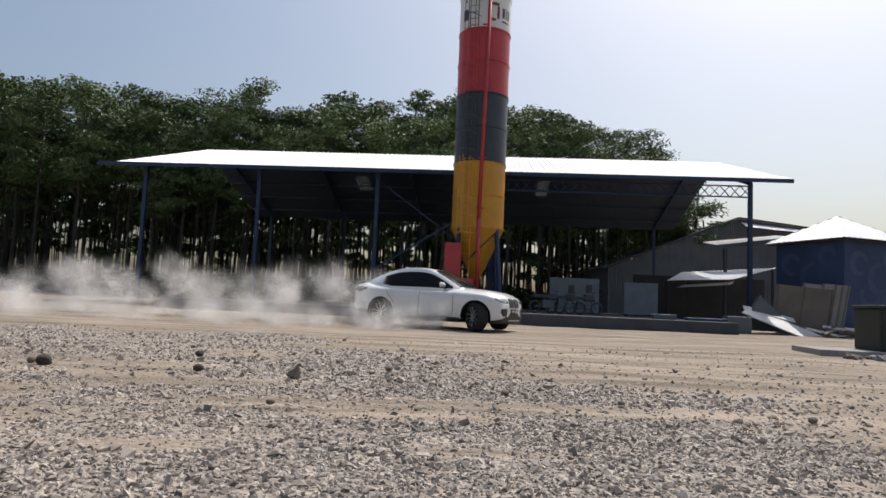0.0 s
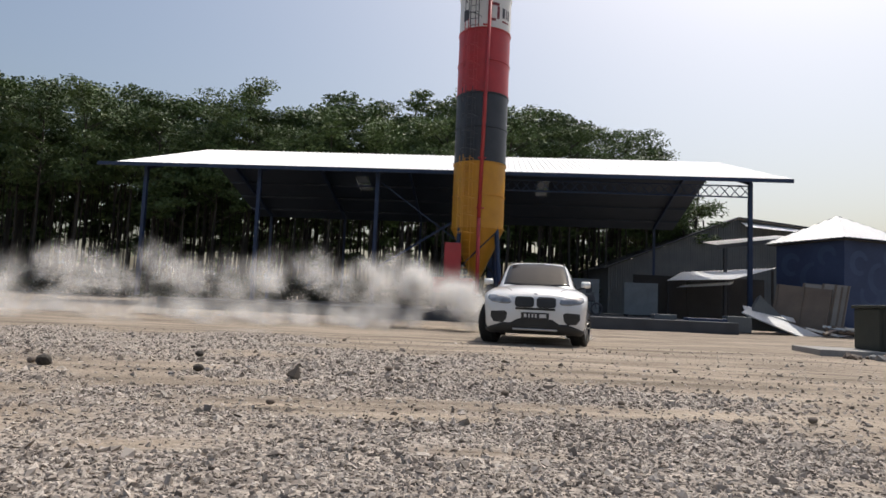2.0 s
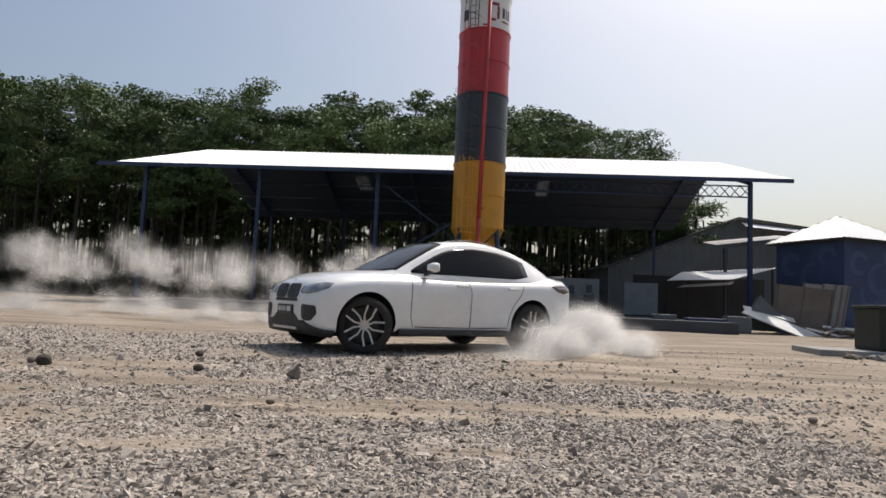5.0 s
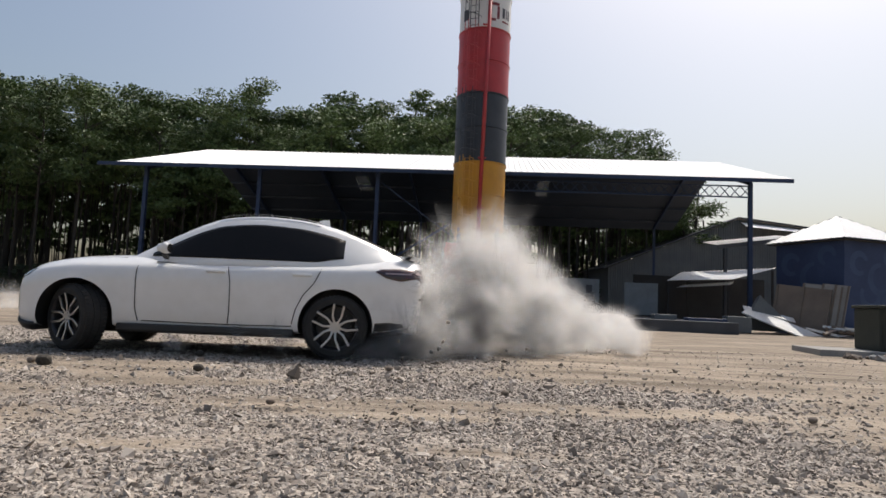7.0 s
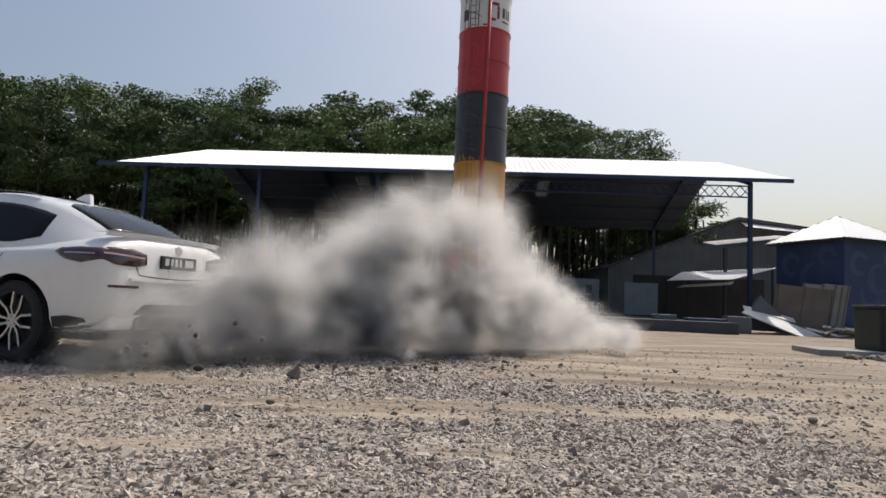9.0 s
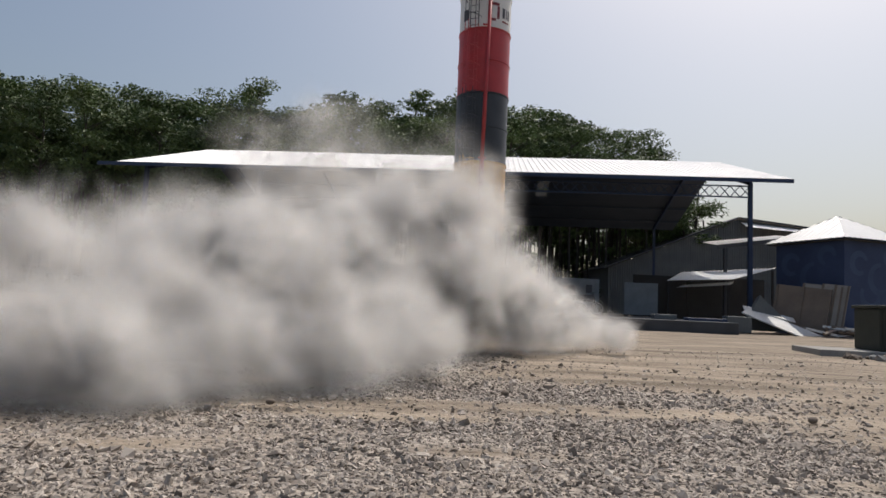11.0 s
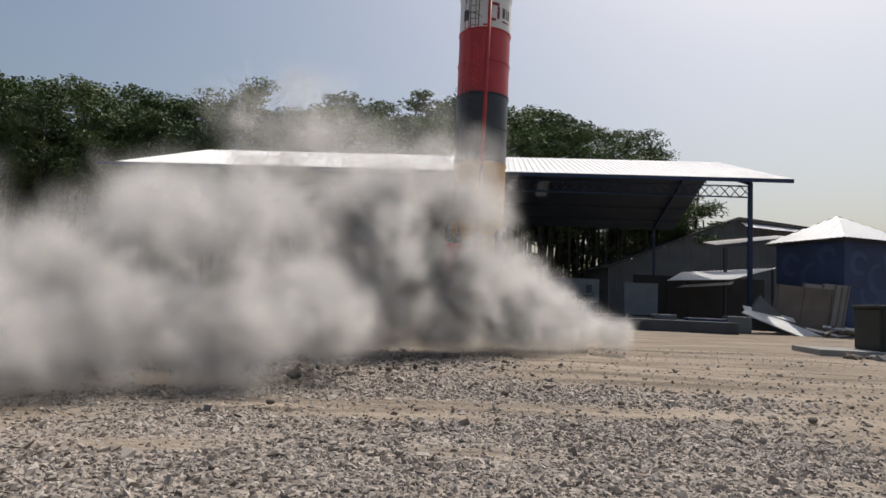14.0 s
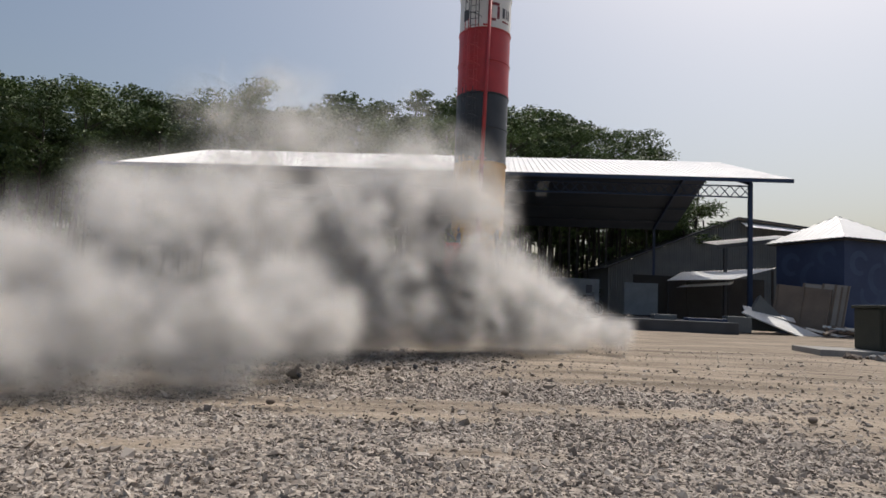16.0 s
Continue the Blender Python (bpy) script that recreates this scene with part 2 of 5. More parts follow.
def shed():
    s = thing("open_shed", "open-sided steel shed with white sheet-metal gable roof on blue posts", "shed", SHED)
    part("front_roof_slope", sheet(bmesh.new(), (0, 0, EAVE), (LEN, 0, EAVE), (LEN, DEEP / 2, RIDGE), (0, DEEP / 2, RIDGE), 110), M_ROOF, s, "white corrugated sheet metal")
    part("roof_lining", slab_of((0, LEN), (0, DEEP / 2)), M_UNDER, s, "blue-grey sheet underside, coloured darker for shade")
    # the back slope leaves gaps for translucent sheets
    (l0, l1), (r0, r1) = PANES
    y0, y1 = PANE_Y
    for xs, ys in (((0, LEN), (DEEP / 2, y0)), ((0, LEN), (y1, DEEP)), ((0, l0), (y0, y1)), ((l1, r0), (y0, y1)), ((r1, LEN), (y0, y1))):
        z = [roof_at(y) for y in ys]
        part("back_roof_slope", sheet(bmesh.new(), (xs[1], ys[1], z[1]), (xs[0], ys[1], z[1]), (xs[0], ys[0], z[0]), (xs[1], ys[0], z[0]), max(3, int((xs[1] - xs[0]) / 0.3))), M_ROOF, s, "white corrugated sheet metal")
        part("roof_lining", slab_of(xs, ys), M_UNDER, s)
    for p0, p1 in PANES:
        for q0, q1 in ((y0, y0 + (y1 - y0) * 0.48), (y0 + (y1 - y0) * 0.54, y1)):
            part("translucent_sheet", slab_of((p0 + 0.02, p1 - 0.02), (q0, q1)), M_SKYLIGHT, s, "translucent roof sheet")
    trim = bmesh.new()
    box(trim, -0.75, LEN + 0.05, -0.06, 0.0, EAVE - 0.16, EAVE + 0.02)
    part("eave_gutter", trim, M_BLUE, s, "dark blue eave gutter")
    for y in [1.5 + 2.1 * k for k in range(9)]:
        z = EAVE + (RIDGE - EAVE) * (1 - abs(y - DEEP / 2) / (DEEP / 2)) - 0.12
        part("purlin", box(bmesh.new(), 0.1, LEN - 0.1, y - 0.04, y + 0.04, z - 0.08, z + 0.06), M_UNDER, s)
    posts = [1.45, 7.45, 13.5, 19.2, 31.4]
    for x in posts:
        part("post", box(bmesh.new(), x - 0.09, x + 0.09, 0.64, 0.82, FLOOR, EAVE - 0.05), M_BLUE, s, "dark blue steel post")
        part("post", box(bmesh.new(), x - 0.09, x + 0.09, DEEP - 0.9, DEEP - 0.72, FLOOR, EAVE - 0.05), M_BLUE, s, "dark blue steel post")
        rafter = bmesh.new()
        for y0, y1 in ((0.7, DEEP / 2), (DEEP - 0.7, DEEP / 2)):
            z0, z1 = EAVE - 0.05, RIDGE - 0.3
            beam(rafter, (x, y0, z0), (x, y1, z1), 0.14, 0.24)
        part("rafter", rafter, M_BLUE, s)
    # lattice girder over the wide bay
    g = bmesh.new()
    x0, x1, z0, z1 = 19.2, 31.4, EAVE - 0.75, EAVE - 0.22
    for z in (z0, z1):
        box(g, x0, x1, 0.69, 0.75, z - 0.03, z + 0.03)
    n = 26
    for i in range(n):
        a, b = x0 + (x1 - x0) * i / n, x0 + (x1 - x0) * (i + 1) / n
        beam(g, (a, 0.72, z0), (b, 0.72, z1), 0.035, 0.035)
        beam(g, (a, 0.72, z1), (b, 0.72, z0), 0.035, 0.035)
    part("lattice_girder", g, M_BLUE, s, "dark blue steel lattice girder")
    br = bmesh.new()
    beam(br, (13.5, 0.9, 2.2), (19.2, 0.9, 5.9), 0.1, 0.1)
    part("brace", br, M_BLUE, s)
    br = bmesh.new()
    beam(br, (13.6, 1.1, 6.6), (19.2, 1.1, 2.6), 0.06, 0.06)
    part("brace", br, M_BLUE, s)
    return s


shed()


def plinth():
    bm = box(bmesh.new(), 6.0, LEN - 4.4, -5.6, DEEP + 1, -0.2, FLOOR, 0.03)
    thing("shed_floor", "raised dark concrete floor slab under the open shed", "floor", SHED, kind="structure", me=mesh_of(bm, M_SLAB, "shed_floor"))


plinth()

# ---- silo ----
def ring_tube(bm, r, z0, z1, r1=None, n=40):
    r1 = r if r1 is None else r1
    lo = [bm.verts.new((r * math.cos(2 * math.pi * i / n), r * math.sin(2 * math.pi * i / n), z0)) for i in range(n)]
    hi = [bm.verts.new((r1 * math.cos(2 * math.pi * i / n), r1 * math.sin(2 * math.pi * i / n), z1)) for i in range(n)]
    for i in range(n):
        bm.faces.new((lo[i], lo[(i + 1) % n], hi[(i + 1) % n], hi[i]))
    return bm


def flange(bm, r, z, h=0.05, out=0.035):
    ring_tube(bm, r + out, z - h / 2, z + h / 2)
    ring_tube(bm, r, z + h / 2, z + h / 2, r + out)
    return ring_tube(bm, r + out, z - h / 2, z - h / 2, r)


def silo():
    s = thing("cement_silo", "tall cement silo painted yellow, black, red and white, on blue legs", "silo", pose(1.50, 28.5, FLOOR))
    R = 1.165
    z = [3.58, 6.52, 9.62, 12.55, 15.9]
    for i, (material, label) in enumerate(((M_YELLOW, "yellow painted steel section"), (M_BLACK, "charcoal painted steel section"),
                                           (M_RED, "faded red painted steel section"), (M_WHITE, "white painted steel section"))):
        b = ring_tube(bmesh.new(), R, z[i], z[i + 1])
        part("shell_section", b, material, s, label, True)
        for zz in (z[i] + 0.03, (z[i] + z[i + 1]) / 2, z[i + 1] - 0.03):
            rim = flange(bmesh.new(), R, zz)
            bmesh.ops.remove_doubles(rim, verts=rim.verts[:], dist=0.001)
            part("flange", rim, material, s)
    cap = ring_tube(bmesh.new(), R, z[4], z[4] + 0.5, 0.3)
    part("roof_cone", cap, M_WHITE, s, "", True)
    part("hopper", ring_tube(bmesh.new(), 0.16, 1.3, z[0], R), M_YELLOW, s, "yellow steel discharge cone", True)
    part("outlet", bar(bmesh.new(), (0, 0, 0.7), (0, 0, 1.35), 0.17, 14), M_RED, s, "", True)
    for a in (42, 138, 222, 318):
        c, d = math.cos(radians(a)), math.sin(radians(a))
        b = bmesh.new()
        bar(b, (c * 1.45, d * 1.45, 0), (c * 1.06, d * 1.06, z[0] + 0.15), 0.1, 10)
        part("leg", b, M_BLUE, s, "dark blue tubular leg")
        b = bmesh.new()
        e, f = math.cos(radians(a + 90)), math.sin(radians(a + 90))
        bar(b, (c * 1.3, d * 1.3, 1.6), (e * 1.1, f * 1.1, 3.4), 0.04)
        part("leg_brace", b, M_BLACK, s)
    # filling pipe up the front
    b = bmesh.new()
    bar(b, (0.02, -1.22, 0.9), (-0.02, -1.2, 4.0), 0.085, 12)
    bar(b, (-0.02, -1.2, 4.0), (0.16, -1.2, 15.6), 0.085, 12)
    for zz in (4.4, 6.6, 9.6, 12.6):
        box(b, -0.16, 0.2, -1.24, -1.08, zz, zz + 0.05)
    part("filling_pipe", b, M_RED, s, "faded red steel filling pipe", True)
    # ladder with a hooped cage, in the colour of the section that it climbs
    for i, (material, z0, z1) in enumerate(((M_YELLOW, 0.9, 6.6), (M_BLACK, 6.6, 9.65), (M_RED, 9.65, 12.6), (M_BLACK, 12.6, 15.8))):
        b = bmesh.new()
        ang = radians(245)
        q = Matrix.Rotation(ang + math.pi / 2, 4, "Z")
        for x in (-0.2, 0.2):
            bar(b, q @ Vector((x, -1.3, z0)), q @ Vector((x, -1.3, z1)), 0.022)
        zz = z0
        while zz < z1:
            bar(b, q @ Vector((-0.2, -1.3, zz)), q @ Vector((0.2, -1.3, zz)), 0.014, 5)
            zz += 0.3
        zz = max(z0, 3.0) + 0.3
        while zz < z1:
            pts = [q @ Vector((0.34 * math.cos(t), -1.32 - 0.62 * math.sin(t), zz)) for t in [math.pi * k / 8 for k in range(9)]]
            for u, v in zip(pts, pts[1:]):
                bar(b, u, v, 0.016, 5)
            zz += 0.75
        for t in (0.25, 0.5, 0.75):
            x, y = 0.34 * math.cos(math.pi * t), -1.32 - 0.62 * math.sin(math.pi * t)
            bar(b, q @ Vector((x, y, max(z0, 3.2))), q @ Vector((x, y, z1)), 0.016, 5)
        part("caged_ladder", b, material, s)
    # painted mark: a red open square, dark bars for lettering
    def decal(name, x0, x1, z0, z1, material):
        b = bmesh.new()
        n = 4
        rows = []
        for k in range(n + 1):
            x = x0 + (x1 - x0) * k / n
            y = -math.sqrt((R + 0.006) ** 2 - x * x)
            rows.append((b.verts.new((x, y, z0)), b.verts.new((x, y, z1))))
        for u, v in zip(rows, rows[1:]):
            b.faces.new((u[0], v[0], v[1], u[1]))
        part(name, b, material, s)
    Z = 12.85
    for x0, x1, z0, z1 in ((0.12, 0.55, 0.72, 0.86), (0.12, 0.40, 0.0, 0.12), (0.12, 0.22, 0.4, 0.72), (0.46, 0.57, 0.12, 0.7)):
        decal("painted_mark", x0, x1, Z + z0, Z + z1, M_LOGO)
    for x0, x1 in ((0.70, 0.82), (0.87, 0.91), (0.95, 1.02)):
        decal("lettering_bar", x0, x1, Z + 0.22, Z + 0.68, M_TEXT)
    decal("lettering_bar", 0.7, 1.0, Z + 0.02, Z + 0.1, M_LOGO)
    decal("lettering_bar", -1.0, -0.78, Z + 0.1, Z + 0.6, M_TEXT)


silo()


def silo_cabinets():
    c = thing("control_cabinet", "faded red steel control cabinet beside the silo", "cabinet", pose(0.42, 27.4, FLOOR))
    part("body", box(bmesh.new(), -0.36, 0.36, -0.3, 0.3, 1.35, 2.85, 0.02), M_RED, c)
    part("door", box(bmesh.new(), -0.32, 0.32, -0.325, -0.302, 1.42, 2.78, 0.008), M_RED, c)
    part("pedestal", box(bmesh.new(), -0.8, 0.9, -0.5, 0.6, 0.72, 1.345, 0.02), M_RED, c, "red steel base box")
    for x in (-0.7, 0.8):
        part("foot", box(bmesh.new(), x - 0.08, x + 0.08, -0.4, 0.5, 0, 0.72), M_BLUE, c)


silo_cabinets()


# ---- right of the shed ----
def warehouse():
    w = thing("warehouse", "grey corrugated-sheet warehouse with a gable roof", "building", pose(0, 54, 0))
    XL, XR, ZE, XA, ZA = 14.2, 36.0, 4.3, 25.0, 8.85
    b = bmesh.new()
    n = 110
    for i in range(n):
        quad = []
        for f, dd in ((0.0, 0), (0.5, 0), (0.6, 0.05), (0.9, 0.05), (1.0, 0)):
            x = XL + (XR - XL) * (i + f) / n
            top = ZE + (ZA - ZE) * (1 - abs(x - XA) / (XA - XL)) if x < XA else ZA - (x - XA) * 0.1
            quad.append((b.verts.new((x, -dd, 0)), b.verts.new((x, -dd, top))))
        for u, v in zip(quad, quad[1:]):
            b.faces.new((u[0], v[0], v[1], u[1]))
    bmesh.ops.remove_doubles(b, verts=b.verts[:], dist=0.002)
    part("gable_wall", b, M_GREY_SHEET, w, "grey corrugated sheet wall")
    b = bmesh.new()
    beam(b, (XL - 0.6, 4.9, ZE - 0.1), (XA, 4.9, ZA + 0.12), 10.6, 0.12)
    part("roof", b, M_BLACK, w, "dark sheet roof edge")
    b = bmesh.new()
    beam(b, (XA, 4.9, ZA + 0.12), (XR, 4.9, ZA - 1.0), 10.6, 0.12)
    part("roof", b, M_BLACK, w)
    b = sheet(bmesh.new(), (XA + 0.3, -1.2, ZA - 0.75), (XR - 4, -1.2, ZA - 1.2), (XR - 4, -0.06, ZA - 0.75), (XA + 0.3, -0.06, ZA - 0.25), 40)
    part("canopy", b, M_ROOF, w, "white sheet canopy strip")
    part("side_wall", box(bmesh.new(), XL - 0.1, XL, 0, 9.5, 0, ZE), M_GREY_SHEET, w)
    part("side_wall", box(bmesh.new(), XR, XR + 0.1, 0, 9.5, 0, ZA - 1.1), M_GREY_SHEET, w)
    part("back_wall", box(bmesh.new(), XL, XR, 9.5, 9.6, 0, ZE), M_GREY_SHEET, w)


warehouse()


def hut():
    h = thing("square_hut", "small blue mural-painted hut with a white sheet pyramid roof", "hut", pose(17.85, 28.65, 0, 0, 0, 18))
    e, a = 2.1, 5.38
    for k in range(4):
        r = Matrix.Rotation(math.pi / 2 * k, 4, "Z")
        b = bmesh.new()
        n = 14
        for i in range(n):
            for f0, f1, h0, h1 in ((0, 0.6, 0, 0), (0.6, 0.75, 0, 0.035), (0.75, 1.0, 0.035, 0)):
                s0, s1 = (i + f0) / n, (i + f1) / n
                p = []
                for s_, hh in ((s0, h0), (s1, h1)):
                    x = -e + 2 * e * s_
                    t = 1 - abs(x) / e
                    p.append((r @ Vector((x, -e, 4.12 + hh)), r @ Vector((x, -e + e * t, 4.12 + (a - 4.12) * t + hh * (t < 0.98)))))
                b.faces.new([b.verts.new(v) for v in (p[0][0], p[1][0], p[1][1], p[0][1])])
        part("roof_face", b, M_ROOF, h, "white ribbed sheet metal")
        w = box(bmesh.new(), -1.75, 1.75 - 0.12, -1.75, -1.63, 0, 4.3, 0, r)
        part("wall", w, M_HUT, h, "blue painted wall with a worn mural")
    part("ceiling_board", box(bmesh.new(), -2.0, 2.0, -2.0, 2.0, 4.03, 4.08), M_DARKWALL, h)
    # loose painted swirls of the mural
    for wall in (0, 3):
        r = Matrix.Rotation(math.pi / 2 * wall, 4, "Z")
        for cx, cz, rr, a0, a1 in ((-0.9, 3.1, 0.42, 20, 300), (0.3, 2.5, 0.6, 90, 330), (0.95, 3.4, 0.35, 0, 250), (-0.3, 1.8, 0.5, 150, 360), (0.9, 1.5, 0.45, 30, 200)):
            b = bmesh.new()
            prev = None
            for k in range(15):
                t = radians(a0 + (a1 - a0) * k / 14)
                wd = 0.08 + 0.07 * math.sin(math.pi * k / 14)
                pair = [b.verts.new(r @ Vector((cx + (rr + o) * math.cos(t), -1.754, cz + (rr + o) * math.sin(t)))) for o in (-wd, wd)]
                if prev:
                    b.faces.new((prev[0], prev[1], pair[1], pair[0]))
                prev = pair
            part("mural_stroke", b, M_MURAL, h)


hut()


def lean_to():
    s = thing("lean_to_roof", "low white sheet lean-to roof on thin posts", "lean-to", pose(0, 0, 0))
    part("roof_sheet", sheet(bmesh.new(), (11.75, 33.2, 2.35), (15.2, 33.2, 2.55), (19.4, 37, 3.5), (13.9, 37, 3.05), 22), M_ROOF, s, "bright white corrugated sheet")
    part("lower_sheet", sheet(bmesh.new(), (12.35, 33.4, 2.02), (15.2, 33.4, 2.28), (15.9, 34.6, 2.5), (13.1, 34.6, 2.2), 14), M_ROOF, s, "lower white sheet strip")
    for x, y, t in ((11.9, 33.4, 2.3), (15.1, 33.5, 2.2), (14.2, 36.8, 3.0), (19.1, 36.8, 3.4)):
        part("post", box(bmesh.new(), x - 0.05, x + 0.05, y - 0.05, y + 0.05, 0, t), M_DARKWALL, s)
    part("back_wall", box(bmesh.new(), 11.6, 19.5, 38.5, 38.65, 0, 2.9), M_DARKWALL, s, "dark grey back wall")
    a = thing("awning", "dark sheet awning with a pale top edge on a post", "awning", pose(0, 0, 0))
    part("roof_sheet", sheet(bmesh.new(), (15.5, 35.9, 4.62), (19.8, 35.9, 5.25), (19.8, 37.9, 5.53), (15.5, 37.9, 4.96), 26), M_ROOF, a)
    part("fascia", beam(bmesh.new(), (15.5, 35.86, 4.50), (19.8, 35.86, 5.13), 0.04, 0.22), M_BLACK, a)
    for x, t in ((16.05, 4.6), (19.5, 5.15)):
        part("post", box(bmesh.new(), x - 0.08, x + 0.08, 36.0, 36.16, 0, t), M_BLACK, a)


lean_to()


def boards():
    # sheets leaning on the hut
    for k, (x, y, rz, w, hgt, material) in enumerate(((15.0, 26.9, -40, 2.1, 1.9, M_WOOD), (15.6, 26.6, -42, 1.5, 2.0, M_PALEWOOD), (15.95, 26.3, -44, 1.0, 2.02, M_PALEWOOD))):
        p = thing("leaning_panel", "weathered formwork panel leaning against the blue hut", "panel", pose(x, y, 0.2, -14, 6, rz), group="panels leaning on the hut")
        part("panel", box(bmesh.new(), -w / 2, w / 2, -0.025, 0.025, 0, hgt, 0.006), material, p)
        for xx in (-w / 2 + 0.04, 0, w / 2 - 0.04):
            part("batten", box(bmesh.new(), xx - 0.035, xx + 0.035, -0.085, -0.027, 0.02, hgt - 0.02), M_WOOD, p)
    p = thing("fallen_board", "white board propped on rubble, lit by the sun", "board", pose(14.0, 26.2, 0.38, 16, 22, -32))
    part("board", box(bmesh.new(), -1.5, 1.5, -0.55, 0.55, 0, 0.05, 0.008), M_BOARD, p)
    p = thing("fallen_board", "pale board lying across the propped one", "board", pose(13.9, 27.1, 0.80, 14, 13, -18))
    part("board", box(bmesh.new(), -1.0, 1.0, -0.35, 0.35, 0, 0.05, 0.008), M_BOARD, p)
    p = thing("rubble_wedge", "dark triangular scrap panel standing on edge", "panel", pose(13.45, 26.9, 0.1))
    b = bmesh.new()
    prof = ((-0.8, 0), (1.6, 0), (0.0, 1.5))
    f, k = [b.verts.new((x, 0, z)) for x, z in prof], [b.verts.new((x + 0.1, 0.5, z * 0.95)) for x, z in prof]
    b.faces.new(f)
    b.faces.new(k[::-1])
    for i in range(3):
        b.faces.new((f[(i + 1) % 3], f[i], k[i], k[(i + 1) % 3]))
    part("scrap_panel", b, M_GREY_SHEET, p)
    rng = random.Random(5)
    for k in range(18):
        x, y = 16.0 + rng.uniform(-1.3, 1.5), 25.2 + rng.uniform(-0.5, 0.3)
        q = thing("scrap_timber", "grey scrap timber piled by the hut", "timber", pose(x, y, 0.12 + 0.07 * (k % 4), rng.uniform(-10, 25), rng.uniform(-10, 10), rng.uniform(0, 180)), group="scrap timber by the hut")
        part("timber", box(bmesh.new(), -0.6, 0.6, -0.06, 0.06, -0.04, 0.05, 0.006), M_BOARD if k % 3 == 0 else M_WOOD, q)
    # low things along the slab edge
    for x, y, w, hgt, material, name, label in ((9.0, 25.6, 0.9, 0.5, M_GREY_SHEET, "concrete_block", "grey concrete block by the slab"),
                                                (10.6, 25.4, 1.6, 0.3, M_BLUE, "blue_drum_half", "blue tarpaulin bundle on the ground"),
                                                (12.0, 25.7, 1.0, 0.6, M_GREY_SHEET, "concrete_block", "grey concrete block by the slab")):
        q = thing(name, label, name.split("_")[-1], pose(x, y + 0.2, 0))
        part("block", box(bmesh.new(), -w / 2, w / 2, -0.25, 0.25, FLOOR * 0 , FLOOR + hgt * 0.4, 0.04), material, q)


boards()


def shed_contents():
    for x, y, w, hgt, bars in ((6.8, 31.2, 2.4, 1.75, True), (10.0, 31.0, 1.6, 1.65, False)):
        q = thing("banner_board", "grey printed banner board standing under the shed", "banner", pose(x - 0.3, y, FLOOR, 0, 0, -4))
        part("board", box(bmesh.new(), -w / 2, w / 2, -0.03, 0.03, 0.1, hgt, 0.01), M_BANNER, q)
        if bars:
            for k, (cx, z0, z1) in enumerate(((0.55, 0.5, 0.75), (0.55, 0.85, 0.95), (0.55, 1.05, 1.45), (-0.3, 0.7, 1.4))):
                part("lettering_bar", box(bmesh.new(), cx, cx + 0.3, -0.036, -0.031, z0, z1), M_TEXT, q)
        for xx in (-w / 2 + 0.1, w / 2 - 0.1):
            part("foot", box(bmesh.new(), xx - 0.04, xx + 0.04, -0.3, 0.3, 0, 0.1), M_DARKWALL, q)
    # two parked motorcycles in the shade
    for x, rz in ((4.7, 20), (5.5, -15), (6.3, 10)):
        q = thing("motorcycle", "dark motorcycle parked in the shade of the shed", "motorcycle", pose(x, 28.2, FLOOR, 0, 0, rz), group="motorcycles under the shed")
        for wx in (-0.62, 0.62):
            b = bmesh.new()
            for k in range(18):
                a0, a1 = 2 * math.pi * k / 18, 2 * math.pi * (k + 1) / 18
                bar(b, (wx + 0.25 * math.cos(a0), 0, 0.3 + 0.25 * math.sin(a0)), (wx + 0.25 * math.cos(a1), 0, 0.3 + 0.25 * math.sin(a1)), 0.045, 6)
            part("wheel", b, M_TEXT, q)
        b = bmesh.new()
        box(b, -0.75, 0.05, -0.13, 0.13, 0.68, 0.82, 0.05)
        part("saddle", b, M_TEXT, q)
        part("tank", box(bmesh.new(), 0.0, 0.45, -0.15, 0.15, 0.6, 0.92, 0.07), M_TEXT, q)
        b = bmesh.new()
        bar(b, (0.62, 0, 0.3), (0.42, 0, 0.98), 0.04)
        bar(b, (0.42, -0.33, 1.02), (0.42, 0.33, 1.02), 0.02)
        bar(b, (-0.62, 0, 0.3), (0.1, 0, 0.4), 0.04)
        box(b, -0.3, 0.3, -0.14, 0.14, 0.25, 0.6, 0.04)
        part("frame", b, M_GREY_SHEET, q)


shed_contents()


